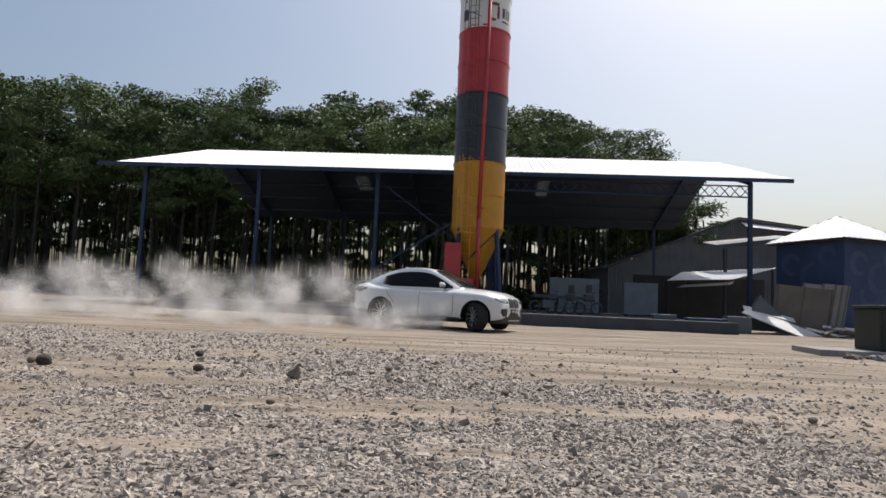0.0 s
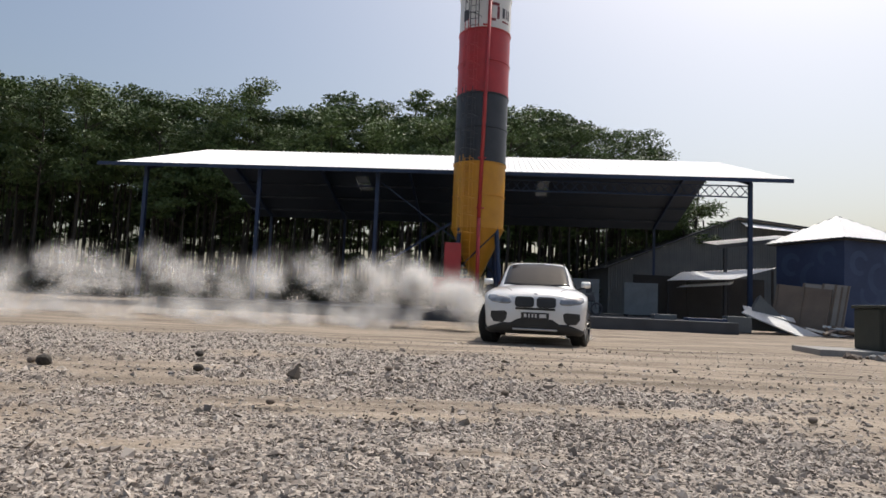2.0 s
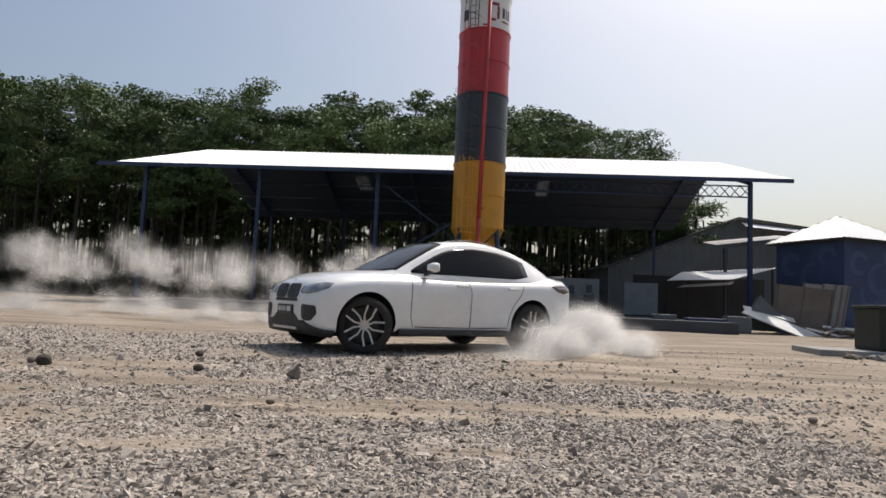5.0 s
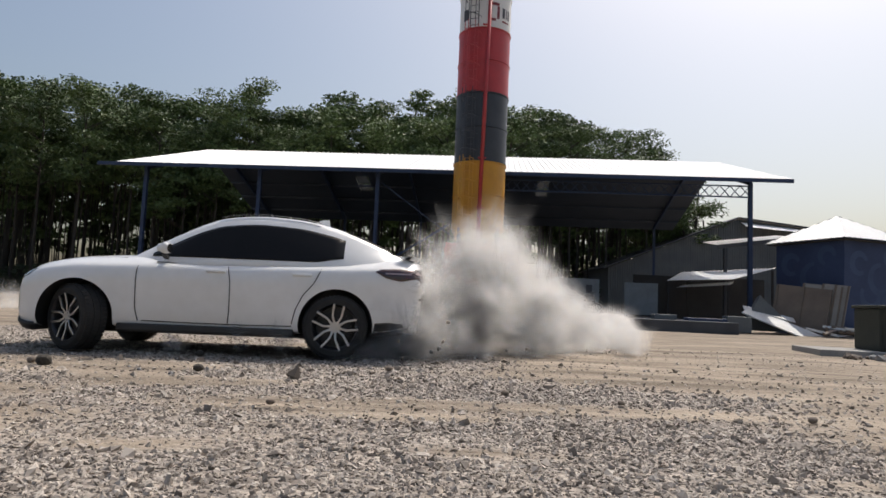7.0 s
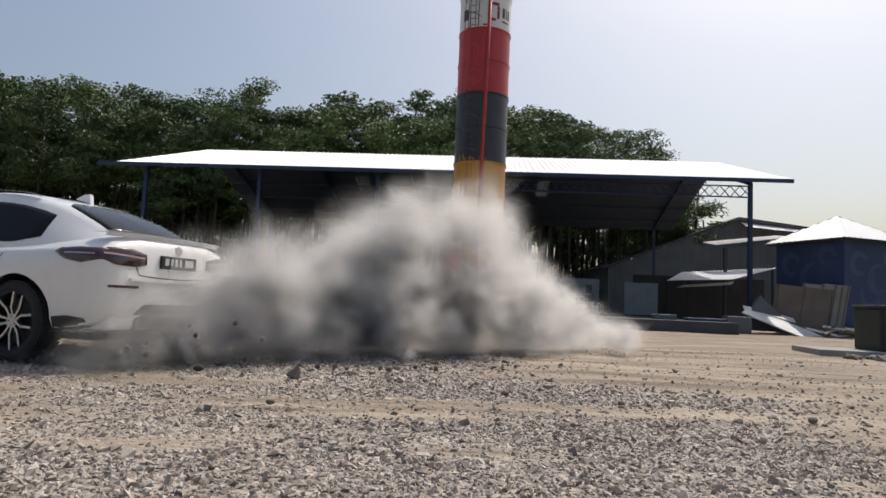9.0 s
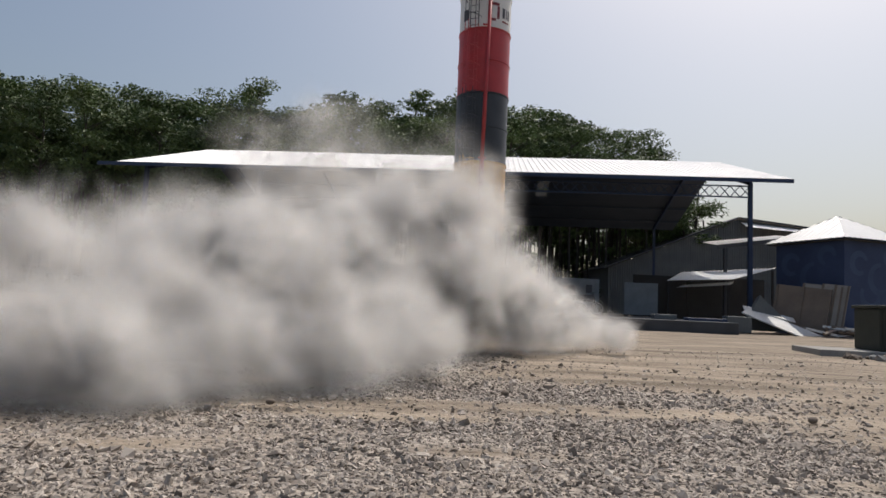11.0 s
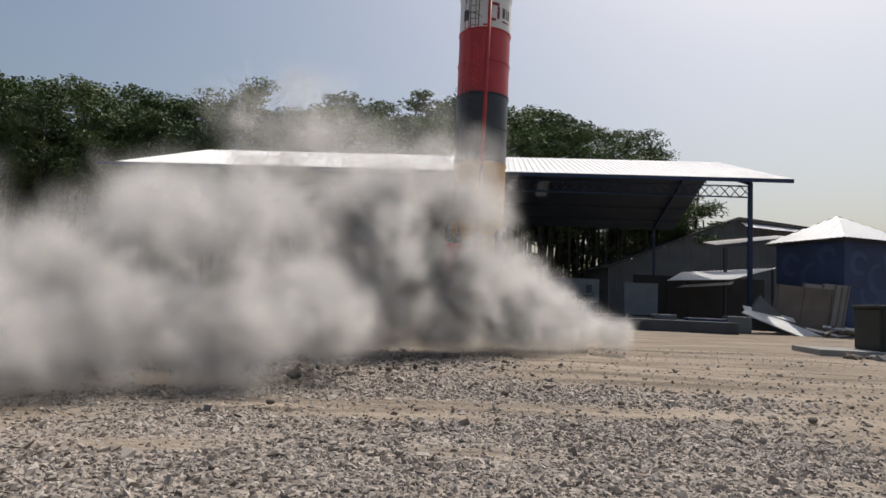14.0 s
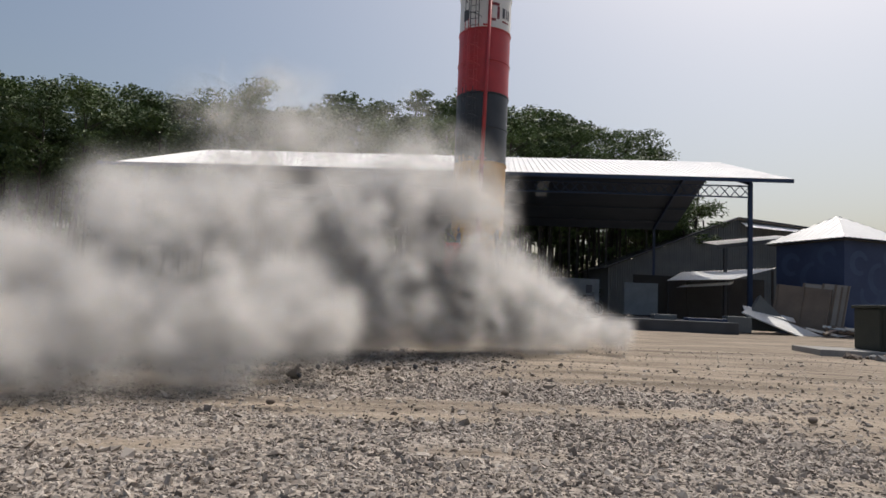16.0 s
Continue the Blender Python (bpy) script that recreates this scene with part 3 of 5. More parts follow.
def tank_and_pad():
    p = thing("concrete_pad", "low broken-edged concrete pad", "pad", pose(9.3, 12.6, 0, 0, 0, -9), kind="structure",
              me=mesh_of(box(bmesh.new(), -1.9, 3.0, -0.55, 0.9, -0.1, 0.13, 0.02), M_CONCRETE, "concrete_pad"))
    t = thing("utility_box", "dark green ribbed steel utility box on the pad", "box", pose(9.35, 12.75, 0.13, 0, 0, -9))
    part("body", box(bmesh.new(), -0.75, 1.2, -0.45, 0.6, 0.0, 0.83, 0.03), M_TANK, t)
    part("lid", box(bmesh.new(), -0.79, 1.24, -0.49, 0.64, 0.835, 0.9, 0.02), M_TANK, t)
    for k in range(9):
        part("rib", box(bmesh.new(), -0.7 + 0.22 * k, -0.64 + 0.22 * k, -0.475, -0.452, 0.05, 0.8, 0.006), M_TANK, t)
    rng = random.Random(3)
    for k in range(46):
        x = 7.45 + 3.6 * rng.random() ** 1.2
        b = bmesh.new()
        bmesh.ops.create_icosphere(b, subdivisions=1, radius=rng.uniform(0.04, 0.11))
        for v in b.verts:
            v.co *= rng.uniform(0.7, 1.25)
        thing("rubble_stone", "broken stone and earth along the pad edge", "stone",
              pose(x, 12.72 - (x - 7.75) * 0.158 - 0.62 + rng.uniform(-0.35, 0.05), 0.02, rng.uniform(0, 360), rng.uniform(0, 360), 0),
              "rubble along the pad", me=mesh_of(b, M_WOOD if k % 3 else M_CONCRETE, "rubble_stone"))


tank_and_pad()


# ---- trees ----
def leaf_cloud(rng, centres, per, size):
    """Many small folded leaf sprays scattered round the given clump centres."""
    n = len(centres) * per
    gen = np.random.default_rng(rng.randrange(10 ** 6))
    c = np.repeat(np.array([k[:3] for k in centres]), per, 0)
    r = np.repeat(np.array([k[3] for k in centres]), per)
    d = gen.normal(size=(n, 3))
    d /= np.linalg.norm(d, axis=1)[:, None]
    pos = c + d * (r * gen.random(n) ** 0.45)[:, None] * np.array((1.15, 1.15, 0.42))
    a = gen.normal(size=(n, 3)) * np.array((1, 1, 0.45))
    a /= np.linalg.norm(a, axis=1)[:, None]
    b = np.cross(a, gen.normal(size=(n, 3)))
    b /= np.linalg.norm(b, axis=1)[:, None]
    s = (size * (0.6 + 0.8 * gen.random(n)))[:, None]
    v = np.stack([pos - a * s, pos + b * s * 0.45, pos + a * s, pos - b * s * 0.45], 1).reshape(-1, 3)
    return v, np.arange(n * 4).reshape(-1, 4)


def leaf_mesh(name, v, f, material):
    me = bpy.data.meshes.new(name)
    me.from_pydata(v.tolist(), [], f.tolist())
    me.materials.append(material)
    return me


def make_tree(seed, tall, spread, per=240, low=0.5):
    rng = random.Random(seed)
    t = thing("plantation_tree", "slender plantation tree with a spreading dark green crown", "tree", group="plantation trees behind the shed")
    b = bmesh.new()
    lean = rng.uniform(-0.3, 0.3)
    pts = [Vector((lean * k / 5 + rng.uniform(-0.1, 0.1), rng.uniform(-0.1, 0.1), tall * 0.9 * k / 5)) for k in range(6)]
    for k in range(5):
        bar(b, pts[k], pts[k + 1] + Vector((0, 0, 0.05)), 0.17 * (1 - k * 0.16), 7, 0.17 * (1 - (k + 1) * 0.16))
    clumps = []
    for k in range(15):
        z = tall * rng.uniform(low, 0.93)
        base = pts[min(4, int(z / (tall * 0.9) * 5))].copy()
        base.z = z - 1.0
        ang, out = rng.uniform(0, 6.28), spread * rng.uniform(0.25, 1.0) * (1.15 - 0.5 * abs(z / tall - 0.72))
        tip = Vector((base.x + out * math.cos(ang), base.y + out * math.sin(ang), z + rng.uniform(0.2, 1.2)))
        bar(b, base, tip, 0.06, 5, 0.015)
        clumps.append((*tip, rng.uniform(0.9, 1.7)))
        clumps.append((*(base.lerp(tip, 0.6) + Vector((0, 0, rng.uniform(-0.3, 0.5)))), rng.uniform(0.7, 1.2)))
    clumps.append((pts[5].x, pts[5].y, tall * 0.95, 1.2))
    part("trunk", b, M_BARK, t, "thin grey-brown trunk")
    v, f = leaf_cloud(rng, clumps, per, 0.145)
    part("crown", leaf_mesh("crown", v, f, M_LEAF), None, t, "dark green feathery foliage")
    return t


def woods():
    rng = random.Random(11)
    kinds = [make_tree(k, h, s, low=l) for k, (h, s, l) in enumerate(((20.0, 3.4, 0.5), (18.0, 3.0, 0.45), (21.5, 3.0, 0.55), (17.0, 3.6, 0.4)))]
    spots = []
    # height of the wood's top against its place: tall at one end, falling off to the other
    for row, (y0, step) in enumerate(((57.0, 3.3), (61.5, 3.4), (66.0, 3.6), (71.0, 3.8))):
        x = -50.0 + row * 1.3
        while x < 24.5:
            yy = y0 + rng.uniform(-1.2, 1.2)
            top = float(np.interp(x, [-50, -42, -28, -18, -8, 6, 16, 21.5, 24], [22.0, 22.0, 20.8, 18.6, 20.8, 20.2, 19.7, 16.8, 13.0])) * yy / 60.0
            spots.append((x, yy, top * (rng.uniform(0.94, 1.01) if row == 1 else rng.uniform(0.80, 0.97))))
            x += step * rng.uniform(0.75, 1.25)
    for x, y, top in ((-18.6, 59.0, 20.9), (21.2, 58.5, 12.0), (22.2, 60, 10.0), (49.5, 71, 10.5), (52, 74, 9.8)):
        spots.append((x, y, top))
    used = set()
    for x, y, top in spots:
        k = rng.randrange(4)
        hgt = (20.0, 18.0, 21.5, 17.0)[k]
        m = pose(x, y, 0, 0, 0, rng.uniform(0, 360))
        t = copy_thing(kinds[k], m) if k in used else kinds[k]
        used.add(k)
        t.matrix_basis = m
        t.scale = (top / hgt * rng.uniform(0.95, 1.15),) * 2 + (top / hgt,)
    # dark undergrowth at the foot of the wood, and saplings between the trunks
    gen = random.Random(4)
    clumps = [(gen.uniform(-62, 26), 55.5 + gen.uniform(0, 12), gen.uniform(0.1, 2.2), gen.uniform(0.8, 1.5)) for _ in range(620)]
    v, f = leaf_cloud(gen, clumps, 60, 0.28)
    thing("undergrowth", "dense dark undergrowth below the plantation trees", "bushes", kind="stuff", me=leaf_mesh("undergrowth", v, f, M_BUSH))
    clumps = [(gen.uniform(-66, 26), 62 + gen.uniform(0, 20), 3.0 + 8.5 * gen.random() ** 0.5, gen.uniform(0.7, 1.5)) for _ in range(1400)]
    v, f = leaf_cloud(gen, clumps, 60, 0.32)
    thing("understorey", "shaded leafy saplings between the plantation trunks", "saplings", kind="stuff", me=leaf_mesh("understorey", v, f, M_LEAF))
    v, f = [], []
    for _ in range(950):
        x, y, r, h, lean = gen.uniform(-66, 25), 58 + gen.uniform(0, 24), gen.uniform(0.04, 0.10), gen.uniform(8, 14), gen.uniform(-0.6, 0.6)
        i = len(v)
        for z, o in ((0, 0), (h, lean)):
            v += [(x + o + r * math.cos(a), y + r * math.sin(a), z) for a in (0.3, 2.4, 4.5)]
        f += [(i, i + 1, i + 4, i + 3), (i + 1, i + 2, i + 5, i + 4), (i + 2, i, i + 3, i + 5)]
    thing("sapling_stems", "thin dark stems crowding between the trees", "stems", kind="stuff", me=leaf_mesh("sapling_stems", np.array(v), np.array(f), M_BARK))


woods()

# ---- car ----
from mathutils.bvhtree import BVHTree

M_CAR = mat("white_car_paint", (0.80, 0.80, 0.80), (0.70, 0.695, 0.68), 0.3, 0, 0.9, 9, 0.0, coat=0.9)
M_GLASS = mat("tinted_glass", (0.012, 0.013, 0.015), (0.016, 0.016, 0.017), 0.12, 0, 1, 20, 0.0)
M_GLASS.node_tree.nodes["Principled BSDF"].inputs["Specular IOR Level"].default_value = 0.12
M_TRIM = mat("black_plastic", (0.018, 0.018, 0.019), (0.035, 0.034, 0.032), 0.6, 0, 3, 60, 0.1, 0.002)
M_TYRE = mat("tyre_rubber", (0.014, 0.014, 0.014), (0.03, 0.028, 0.026), 0.85, 0, 5, 70, 0.3, 0.004)
M_RIM = mat("silver_alloy", (0.55, 0.55, 0.56), (0.42, 0.42, 0.43), 0.3, 1.0, 6, 60, 0.0)
M_DARKRIM = mat("dark_alloy", (0.05, 0.05, 0.055), (0.03, 0.03, 0.03), 0.4, 0.6, 6, 60, 0.0)
M_LAMP = mat("clear_lamp_lens", (0.34, 0.35, 0.37), (0.14, 0.145, 0.15), 0.08, 0.35, 9, 50, 0.0, coat=1.0)
M_TAIL = mat("dark_red_lamp", (0.022, 0.006, 0.007), (0.05, 0.009, 0.01), 0.1, 0, 9, 50, 0.0, coat=1.0)
M_TAILBAR = mat("pale_lamp_bar", (0.45, 0.34, 0.34), (0.36, 0.28, 0.28), 0.2, 0, 9, 50, 0.0, coat=1.0)
M_PLATE = mat("black_plate", (0.02, 0.02, 0.022), (0.03, 0.03, 0.03), 0.5, 0, 9, 50, 0.0)
M_BARS = mat("plate_bars", (0.62, 0.62, 0.62), (0.5, 0.5, 0.5), 0.5, 0, 9, 50, 0.0)
M_HALO = glow("lit_lamp_ring", (1.0, 0.97, 0.9), 5.0)


def curve(xs, vs):
    """A smooth curve through the given values, without overshoot."""
    xs, vs = np.array(xs, float), np.array(vs, float)
    d = np.diff(vs) / np.diff(xs)
    m = np.zeros(len(xs))
    for i in range(1, len(xs) - 1):
        if d[i - 1] * d[i] > 0:
            m[i] = 2 * d[i - 1] * d[i] / (d[i - 1] + d[i])
    m[0], m[-1] = d[0], d[-1]

    def at(x):
        x = min(max(x, xs[0]), xs[-1])
        i = min(int(np.searchsorted(xs, x, "right")) - 1, len(xs) - 2)
        h = xs[i + 1] - xs[i]
        t = (x - xs[i]) / h
        return ((1 + 2 * t) * (1 - t) ** 2 * vs[i] + t * (1 - t) ** 2 * h * m[i] + t * t * (3 - 2 * t) * vs[i + 1] + t * t * (t - 1) * h * m[i + 1])
    return at


BX = [-2.45, -2.42, -2.34, -2.15, -1.9, -1.47, -1.1, -0.6, 0.0, 0.4, 0.8, 1.0, 1.47, 1.82, 1.99, 2.10, 2.17, 2.21]
body_w = curve(BX, [0.72, 0.84, 0.905, 0.945, 0.97, 0.985, 0.975, 0.962, 0.958, 0.958, 0.965, 0.972, 0.98, 0.955, 0.915, 0.855, 0.77, 0.60])
body_b = curve(BX, [0.52, 0.45, 0.38, 0.33, 0.30, 0.28, 0.27, 0.27, 0.27, 0.27, 0.27, 0.27, 0.27, 0.25, 0.25, 0.27, 0.30, 0.36])
body_s = curve(BX, [0.95, 1.0, 1.045, 1.07, 1.06, 1.04, 1.03, 1.015, 1.0, 0.995, 0.99, 0.985, 0.965, 0.91, 0.86, 0.80, 0.72, 0.63])
body_t = curve(BX, [1.11, 1.18, 1.225, 1.235, 1.20, 1.13, 1.11, 1.10, 1.09, 1.10, 1.145, 1.135, 1.10, 1.045, 0.99, 0.935, 0.85, 0.71])
GX = [-2.22, -2.0, -1.7, -1.3, -0.9, -0.5, -0.1, 0.1, 0.5, 0.8, 0.95, 1.05]
roof_z = curve(GX, [1.235, 1.345, 1.47, 1.595, 1.662, 1.68, 1.645, 1.59, 1.395, 1.225, 1.135, 1.07])
roof_w = curve(GX, [0.58, 0.585, 0.59, 0.60, 0.615, 0.625, 0.63, 0.64, 0.675, 0.70, 0.72, 0.72])
cabin_w = curve(GX, [0.70, 0.78, 0.845, 0.875, 0.885, 0.89, 0.89, 0.885, 0.865, 0.83, 0.79, 0.74])


def body_section(x):
    w, b, s, t = body_w(x), body_b(x), body_s(x), body_t(x)
    mid = (b + s) / 2
    return [(0, b), (0.8 * w, b), (0.93 * w, b + 0.03), (0.972 * w, b + 0.11), (0.975 * w, mid - 0.12), (0.985 * w, mid), (1.0 * w, mid + (s - mid) * 0.5),
            (0.995 * w, s - 0.07), (0.975 * w, s - 0.02), (0.94 * w, s + 0.012), (0.82 * w, s + (t - s) * 0.55), (0.55 * w, s + (t - s) * 0.88), (0.25 * w, s + (t - s) * 0.98), (0, t)]


def cabin_section(x):
    z, r, c = roof_z(x), roof_w(x), cabin_w(x)
    s = body_s(x) - 0.02
    e = max(z - 0.085, s + 0.02)
    out = [(c, s)]
    for k in (0.2, 0.4, 0.6, 0.8):
        out.append((c + (r - c) * k + 0.02 * math.sin(math.pi * k), s + (e - s) * k))
    return out + [(r + 0.004, e), (r - 0.035, e + (z - e) * 0.5), (r - 0.12, e + (z - e) * 0.8), (r * 0.5, z - 0.006), (0, z)]


def loft(sections, closed_bottom):
    """A skin over half sections (x, [(y, z), ...]), mirrored, with both ends closed."""
    bm = bmesh.new()
    rings = []
    for x, half in sections:
        pts = [(y, z) for y, z in half] + [(-y, z) for y, z in reversed(half) if y > 1e-6]
        rings.append([bm.verts.new((x, y, z)) for y, z in pts])
    n = len(rings[0])
    for a, b in zip(rings, rings[1:]):
        for i in range(n):
            bm.faces.new((a[i], a[(i + 1) % n], b[(i + 1) % n], b[i]))
    bm.faces.new(rings[0][::-1])
    bm.faces.new(rings[-1])
    bmesh.ops.recalc_face_normals(bm, faces=bm.faces[:])
    return bm


HUB_X, HUB_Y, HUB_Z, TYRE_R = 1.4665, 0.845, 0.37, 0.37


def body_mesh():
    xs = [-2.45, -2.44, -2.42, -2.39, -2.34] + [-2.27 + 0.08 * k for k in range(54)] + [2.09, 2.13, 2.16, 2.185, 2.20, 2.21]
    xs = sorted(set(round(x, 4) for x in xs))
    bm = loft([(x, body_section(x)) for x in xs], True)
    ob = new("shell", mesh_of(bm, M_CAR, "shell", True))
    cut = bmesh.new()
    for sx in (HUB_X, -HUB_X):
        for sy in (1, -1):
            bar(cut, (sx, sy * 0.56, HUB_Z + 0.01), (sx, sy * 1.3, HUB_Z + 0.01), 0.43, 48)
    cutter = new("cutter", mesh_of(cut, M_TRIM, "cutter"))
    mod = ob.modifiers.new("arches", "BOOLEAN")
    mod.object, mod.operation, mod.solver = cutter, "DIFFERENCE", "EXACT"
    mod.material_mode = "TRANSFER"
    bpy.context.view_layer.update()
    me = bpy.data.meshes.new_from_object(ob.evaluated_get(bpy.context.evaluated_depsgraph_get()))
    me.name = "car_body"
    for o in (ob, cutter):
        bpy.data.objects.remove(o)
    for p in me.polygons:
        p.use_smooth = True
    me.set_sharp_from_angle(angle=radians(40))
    return me


def applique(tree, outline, way, lift=0.006, bulge=0.0, sign=1, rings=5, fine=0.03):
    """A thin skin that follows the bodywork inside an outline seen from the front, the back, the side or above."""
    pts = []
    for (u, v), (u2, v2) in zip(outline, outline[1:] + outline[:1]):
        n = max(1, int(math.hypot(u2 - u, v2 - v) / fine))
        pts += [(u + (u2 - u) * k / n, v + (v2 - v) * k / n) for k in range(n)]
    cu, cv = sum(p[0] for p in pts) / len(pts), sum(p[1] for p in pts) / len(pts)

    def place(u, v, q):
        u0 = u
        if way == "front":
            o, d = Vector((5, sign * u, v)), Vector((-1, 0, 0))
        elif way == "back":
            o, d = Vector((-5, sign * u, v)), Vector((1, 0, 0))
        elif way == "side":
            o, d = Vector((u, sign * 5, v)), Vector((0, -sign, 0))
        else:
            o, d = Vector((u, sign * v, 5)), Vector((0, 0, -1))
        hit = tree.ray_cast(o, d)
        p = hit[0] if hit[0] is not None else o + d * 4.1
        return p - d * (lift + bulge * (1 - q * q))
    bm = bmesh.new()
    top = [bm.verts.new(place(cu, cv, 0))]
    loops = []
    for k in range(1, rings + 1):
        q = k / rings
        loops.append([bm.verts.new(place(cu + (u - cu) * q, cv + (v - cv) * q, q)) for u, v in pts])
    n = len(pts)
    for i in range(n):
        bm.faces.new((top[0], loops[0][i], loops[0][(i + 1) % n]))
        for a, b in zip(loops, loops[1:]):
            bm.faces.new((a[i], b[i], b[(i + 1) % n], a[(i + 1) % n]))
    # edge down to the bodywork
    inward = {"front": Vector((-1, 0, 0)), "back": Vector((1, 0, 0)), "side": Vector((0, -sign, 0)), "top": Vector((0, 0, -1))}[way]
    low = [bm.verts.new(v.co + inward * (lift + 0.004)) for v in loops[-1]]
    for i in range(n):
        bm.faces.new((loops[-1][i], low[i], low[(i + 1) % n], loops[-1][(i + 1) % n]))
    bmesh.ops.recalc_face_normals(bm, faces=bm.faces[:])
    if sum((f.normal.dot(-inward) for f in bm.faces)) < 0:
        bmesh.ops.reverse_faces(bm, faces=bm.faces[:])
    return bm


def rounded(u0, u1, v0, v1, r):
    out = []
    for cu, cv, a in ((u1 - r, v1 - r, 0), (u0 + r, v1 - r, 90), (u0 + r, v0 + r, 180), (u1 - r, v0 + r, 270)):
        out += [(cu + r * math.cos(radians(a + 22.5 * k)), cv + r * math.sin(radians(a + 22.5 * k))) for k in range(5)]
    return out


def strip(tree, line, way, width, sign=1, lift=0.003):
    """A narrow seam along a line on the bodywork."""
    left, right = [], []
    for i, (u, v) in enumerate(line):
        a, b = line[max(0, i - 1)], line[min(len(line) - 1, i + 1)]
        d = math.hypot(b[0] - a[0], b[1] - a[1])
        nx, ny = -(b[1] - a[1]) / d * width / 2, (b[0] - a[0]) / d * width / 2
        left.append((u + nx, v + ny))
        right.append((u - nx, v - ny))
    bm = bmesh.new()
    rows = []
    for (u, v), (u2, v2) in zip(left, right):
        pair = []
        for uu, vv in ((u, v), (u2, v2)):
            o, d = (Vector((uu, sign * 5, vv)), Vector((0, -sign, 0))) if way == "side" else (Vector((5 if way == "front" else -5, uu, vv)), Vector((-1 if way == "front" else 1, 0, 0))) if way != "top" else (Vector((uu, vv, 5)), Vector((0, 0, -1)))
            hit = tree.ray_cast(o, d)
            p = hit[0] if hit[0] is not None else o + d * 4.05
            pair.append(bm.verts.new(p - d * lift))
        rows.append(pair)
    for a, b in zip(rows, rows[1:]):
        bm.faces.new((a[0], b[0], b[1], a[1]))
    return bm


def lathe(profile, n=40):
    """A ring about the y axis from (radius, y) pairs."""
    bm = bmesh.new()
    rings = [[bm.verts.new((r * math.cos(2 * math.pi * i / n), y, r * math.sin(2 * math.pi * i / n))) for i in range(n)] for r, y in profile]
    for a, b in zip(rings, rings[1:]):
        for i in range(n):
            bm.faces.new((a[i], b[i], b[(i + 1) % n], a[(i + 1) % n]))
    bmesh.ops.recalc_face_normals(bm, faces=bm.faces[:])
    return bm


def wheel_meshes():
    R, w = TYRE_R, 0.14
    ty = lathe([(0.262, -w + 0.012), (0.275, -w), (0.32, -w - 0.004), (0.348, -w + 0.012), (R - 0.006, -w + 0.035), (R, -w + 0.06), (R, -0.05), (R - 0.008, -0.045), (R - 0.008, -0.035), (R, -0.03),
                (R, 0.03), (R - 0.008, 0.035), (R - 0.008, 0.045), (R, 0.05), (R, w - 0.06), (R - 0.006, w - 0.035), (0.348, w - 0.012), (0.32, w + 0.004), (0.275, w), (0.262, w - 0.012)], 48)
    # tread blocks
    for k in range(48):
        a = 2 * math.pi * k / 48
        for y in (-0.09, 0.0, 0.09):
            box(ty, R - 0.012, R + 0.004, y - 0.03, y + 0.03, -0.016, 0.016, 0, Matrix.Rotation(-a - (0.03 if y else 0), 4, "Y"))
    barrel = lathe([(0.266, w - 0.005), (0.27, w + 0.002), (0.262, w - 0.002), (0.25, w - 0.03), (0.235, 0.0), (0.235, -w + 0.02), (0.266, -w + 0.01)], 48)
    spokes = bmesh.new()
    for k in range(5):
        a = 2 * math.pi * k / 5
        rot = Matrix.Rotation(a, 4, "Y")
        for s in (-1, 1):
            p0, p1, p2 = Vector((0.05, w - 0.035, s * 0.014)), Vector((0.125, w - 0.024, s * 0.05)), Vector((0.258, w - 0.012, s * 0.058))
            for u, v, r0 in ((p0, p1, 0.017), (p1, p2, 0.015)):
                b = bmesh.new()
                box(b, -r0, r0, -0.012, 0.012, -(v - u).length / 2 - 0.006, (v - u).length / 2 + 0.006, 0.004)
                q = (v - u).to_track_quat("Z", "Y").to_matrix().to_4x4()
                add(spokes, b, rot @ Matrix.Translation((u + v) / 2) @ q)
    bar(spokes, (0, w - 0.06, 0), (0, w - 0.018, 0), 0.065, 20)
    for k in range(5):
        a = 2 * math.pi * (k + 0.5) / 5
        bar(spokes, (0.04 * math.cos(a), w - 0.02, 0.04 * math.sin(a)), (0.04 * math.cos(a), w - 0.01, 0.04 * math.sin(a)), 0.009, 6)
    disc = bar(bmesh.new(), (0, 0.015, 0), (0, 0.04, 0), 0.18, 32)
    back = bar(bmesh.new(), (0, -0.03, 0), (0, 0.0, 0), 0.236, 32)
    return [mesh_of(ty, M_TYRE, "tyre"), mesh_of(barrel, M_DARKRIM, "rim_barrel", True), mesh_of(spokes, M_RIM, "spokes"), mesh_of(disc, M_DARKRIM, "brake_disc"), mesh_of(back, M_TRIM, "hub_back")]


WHEELS = []


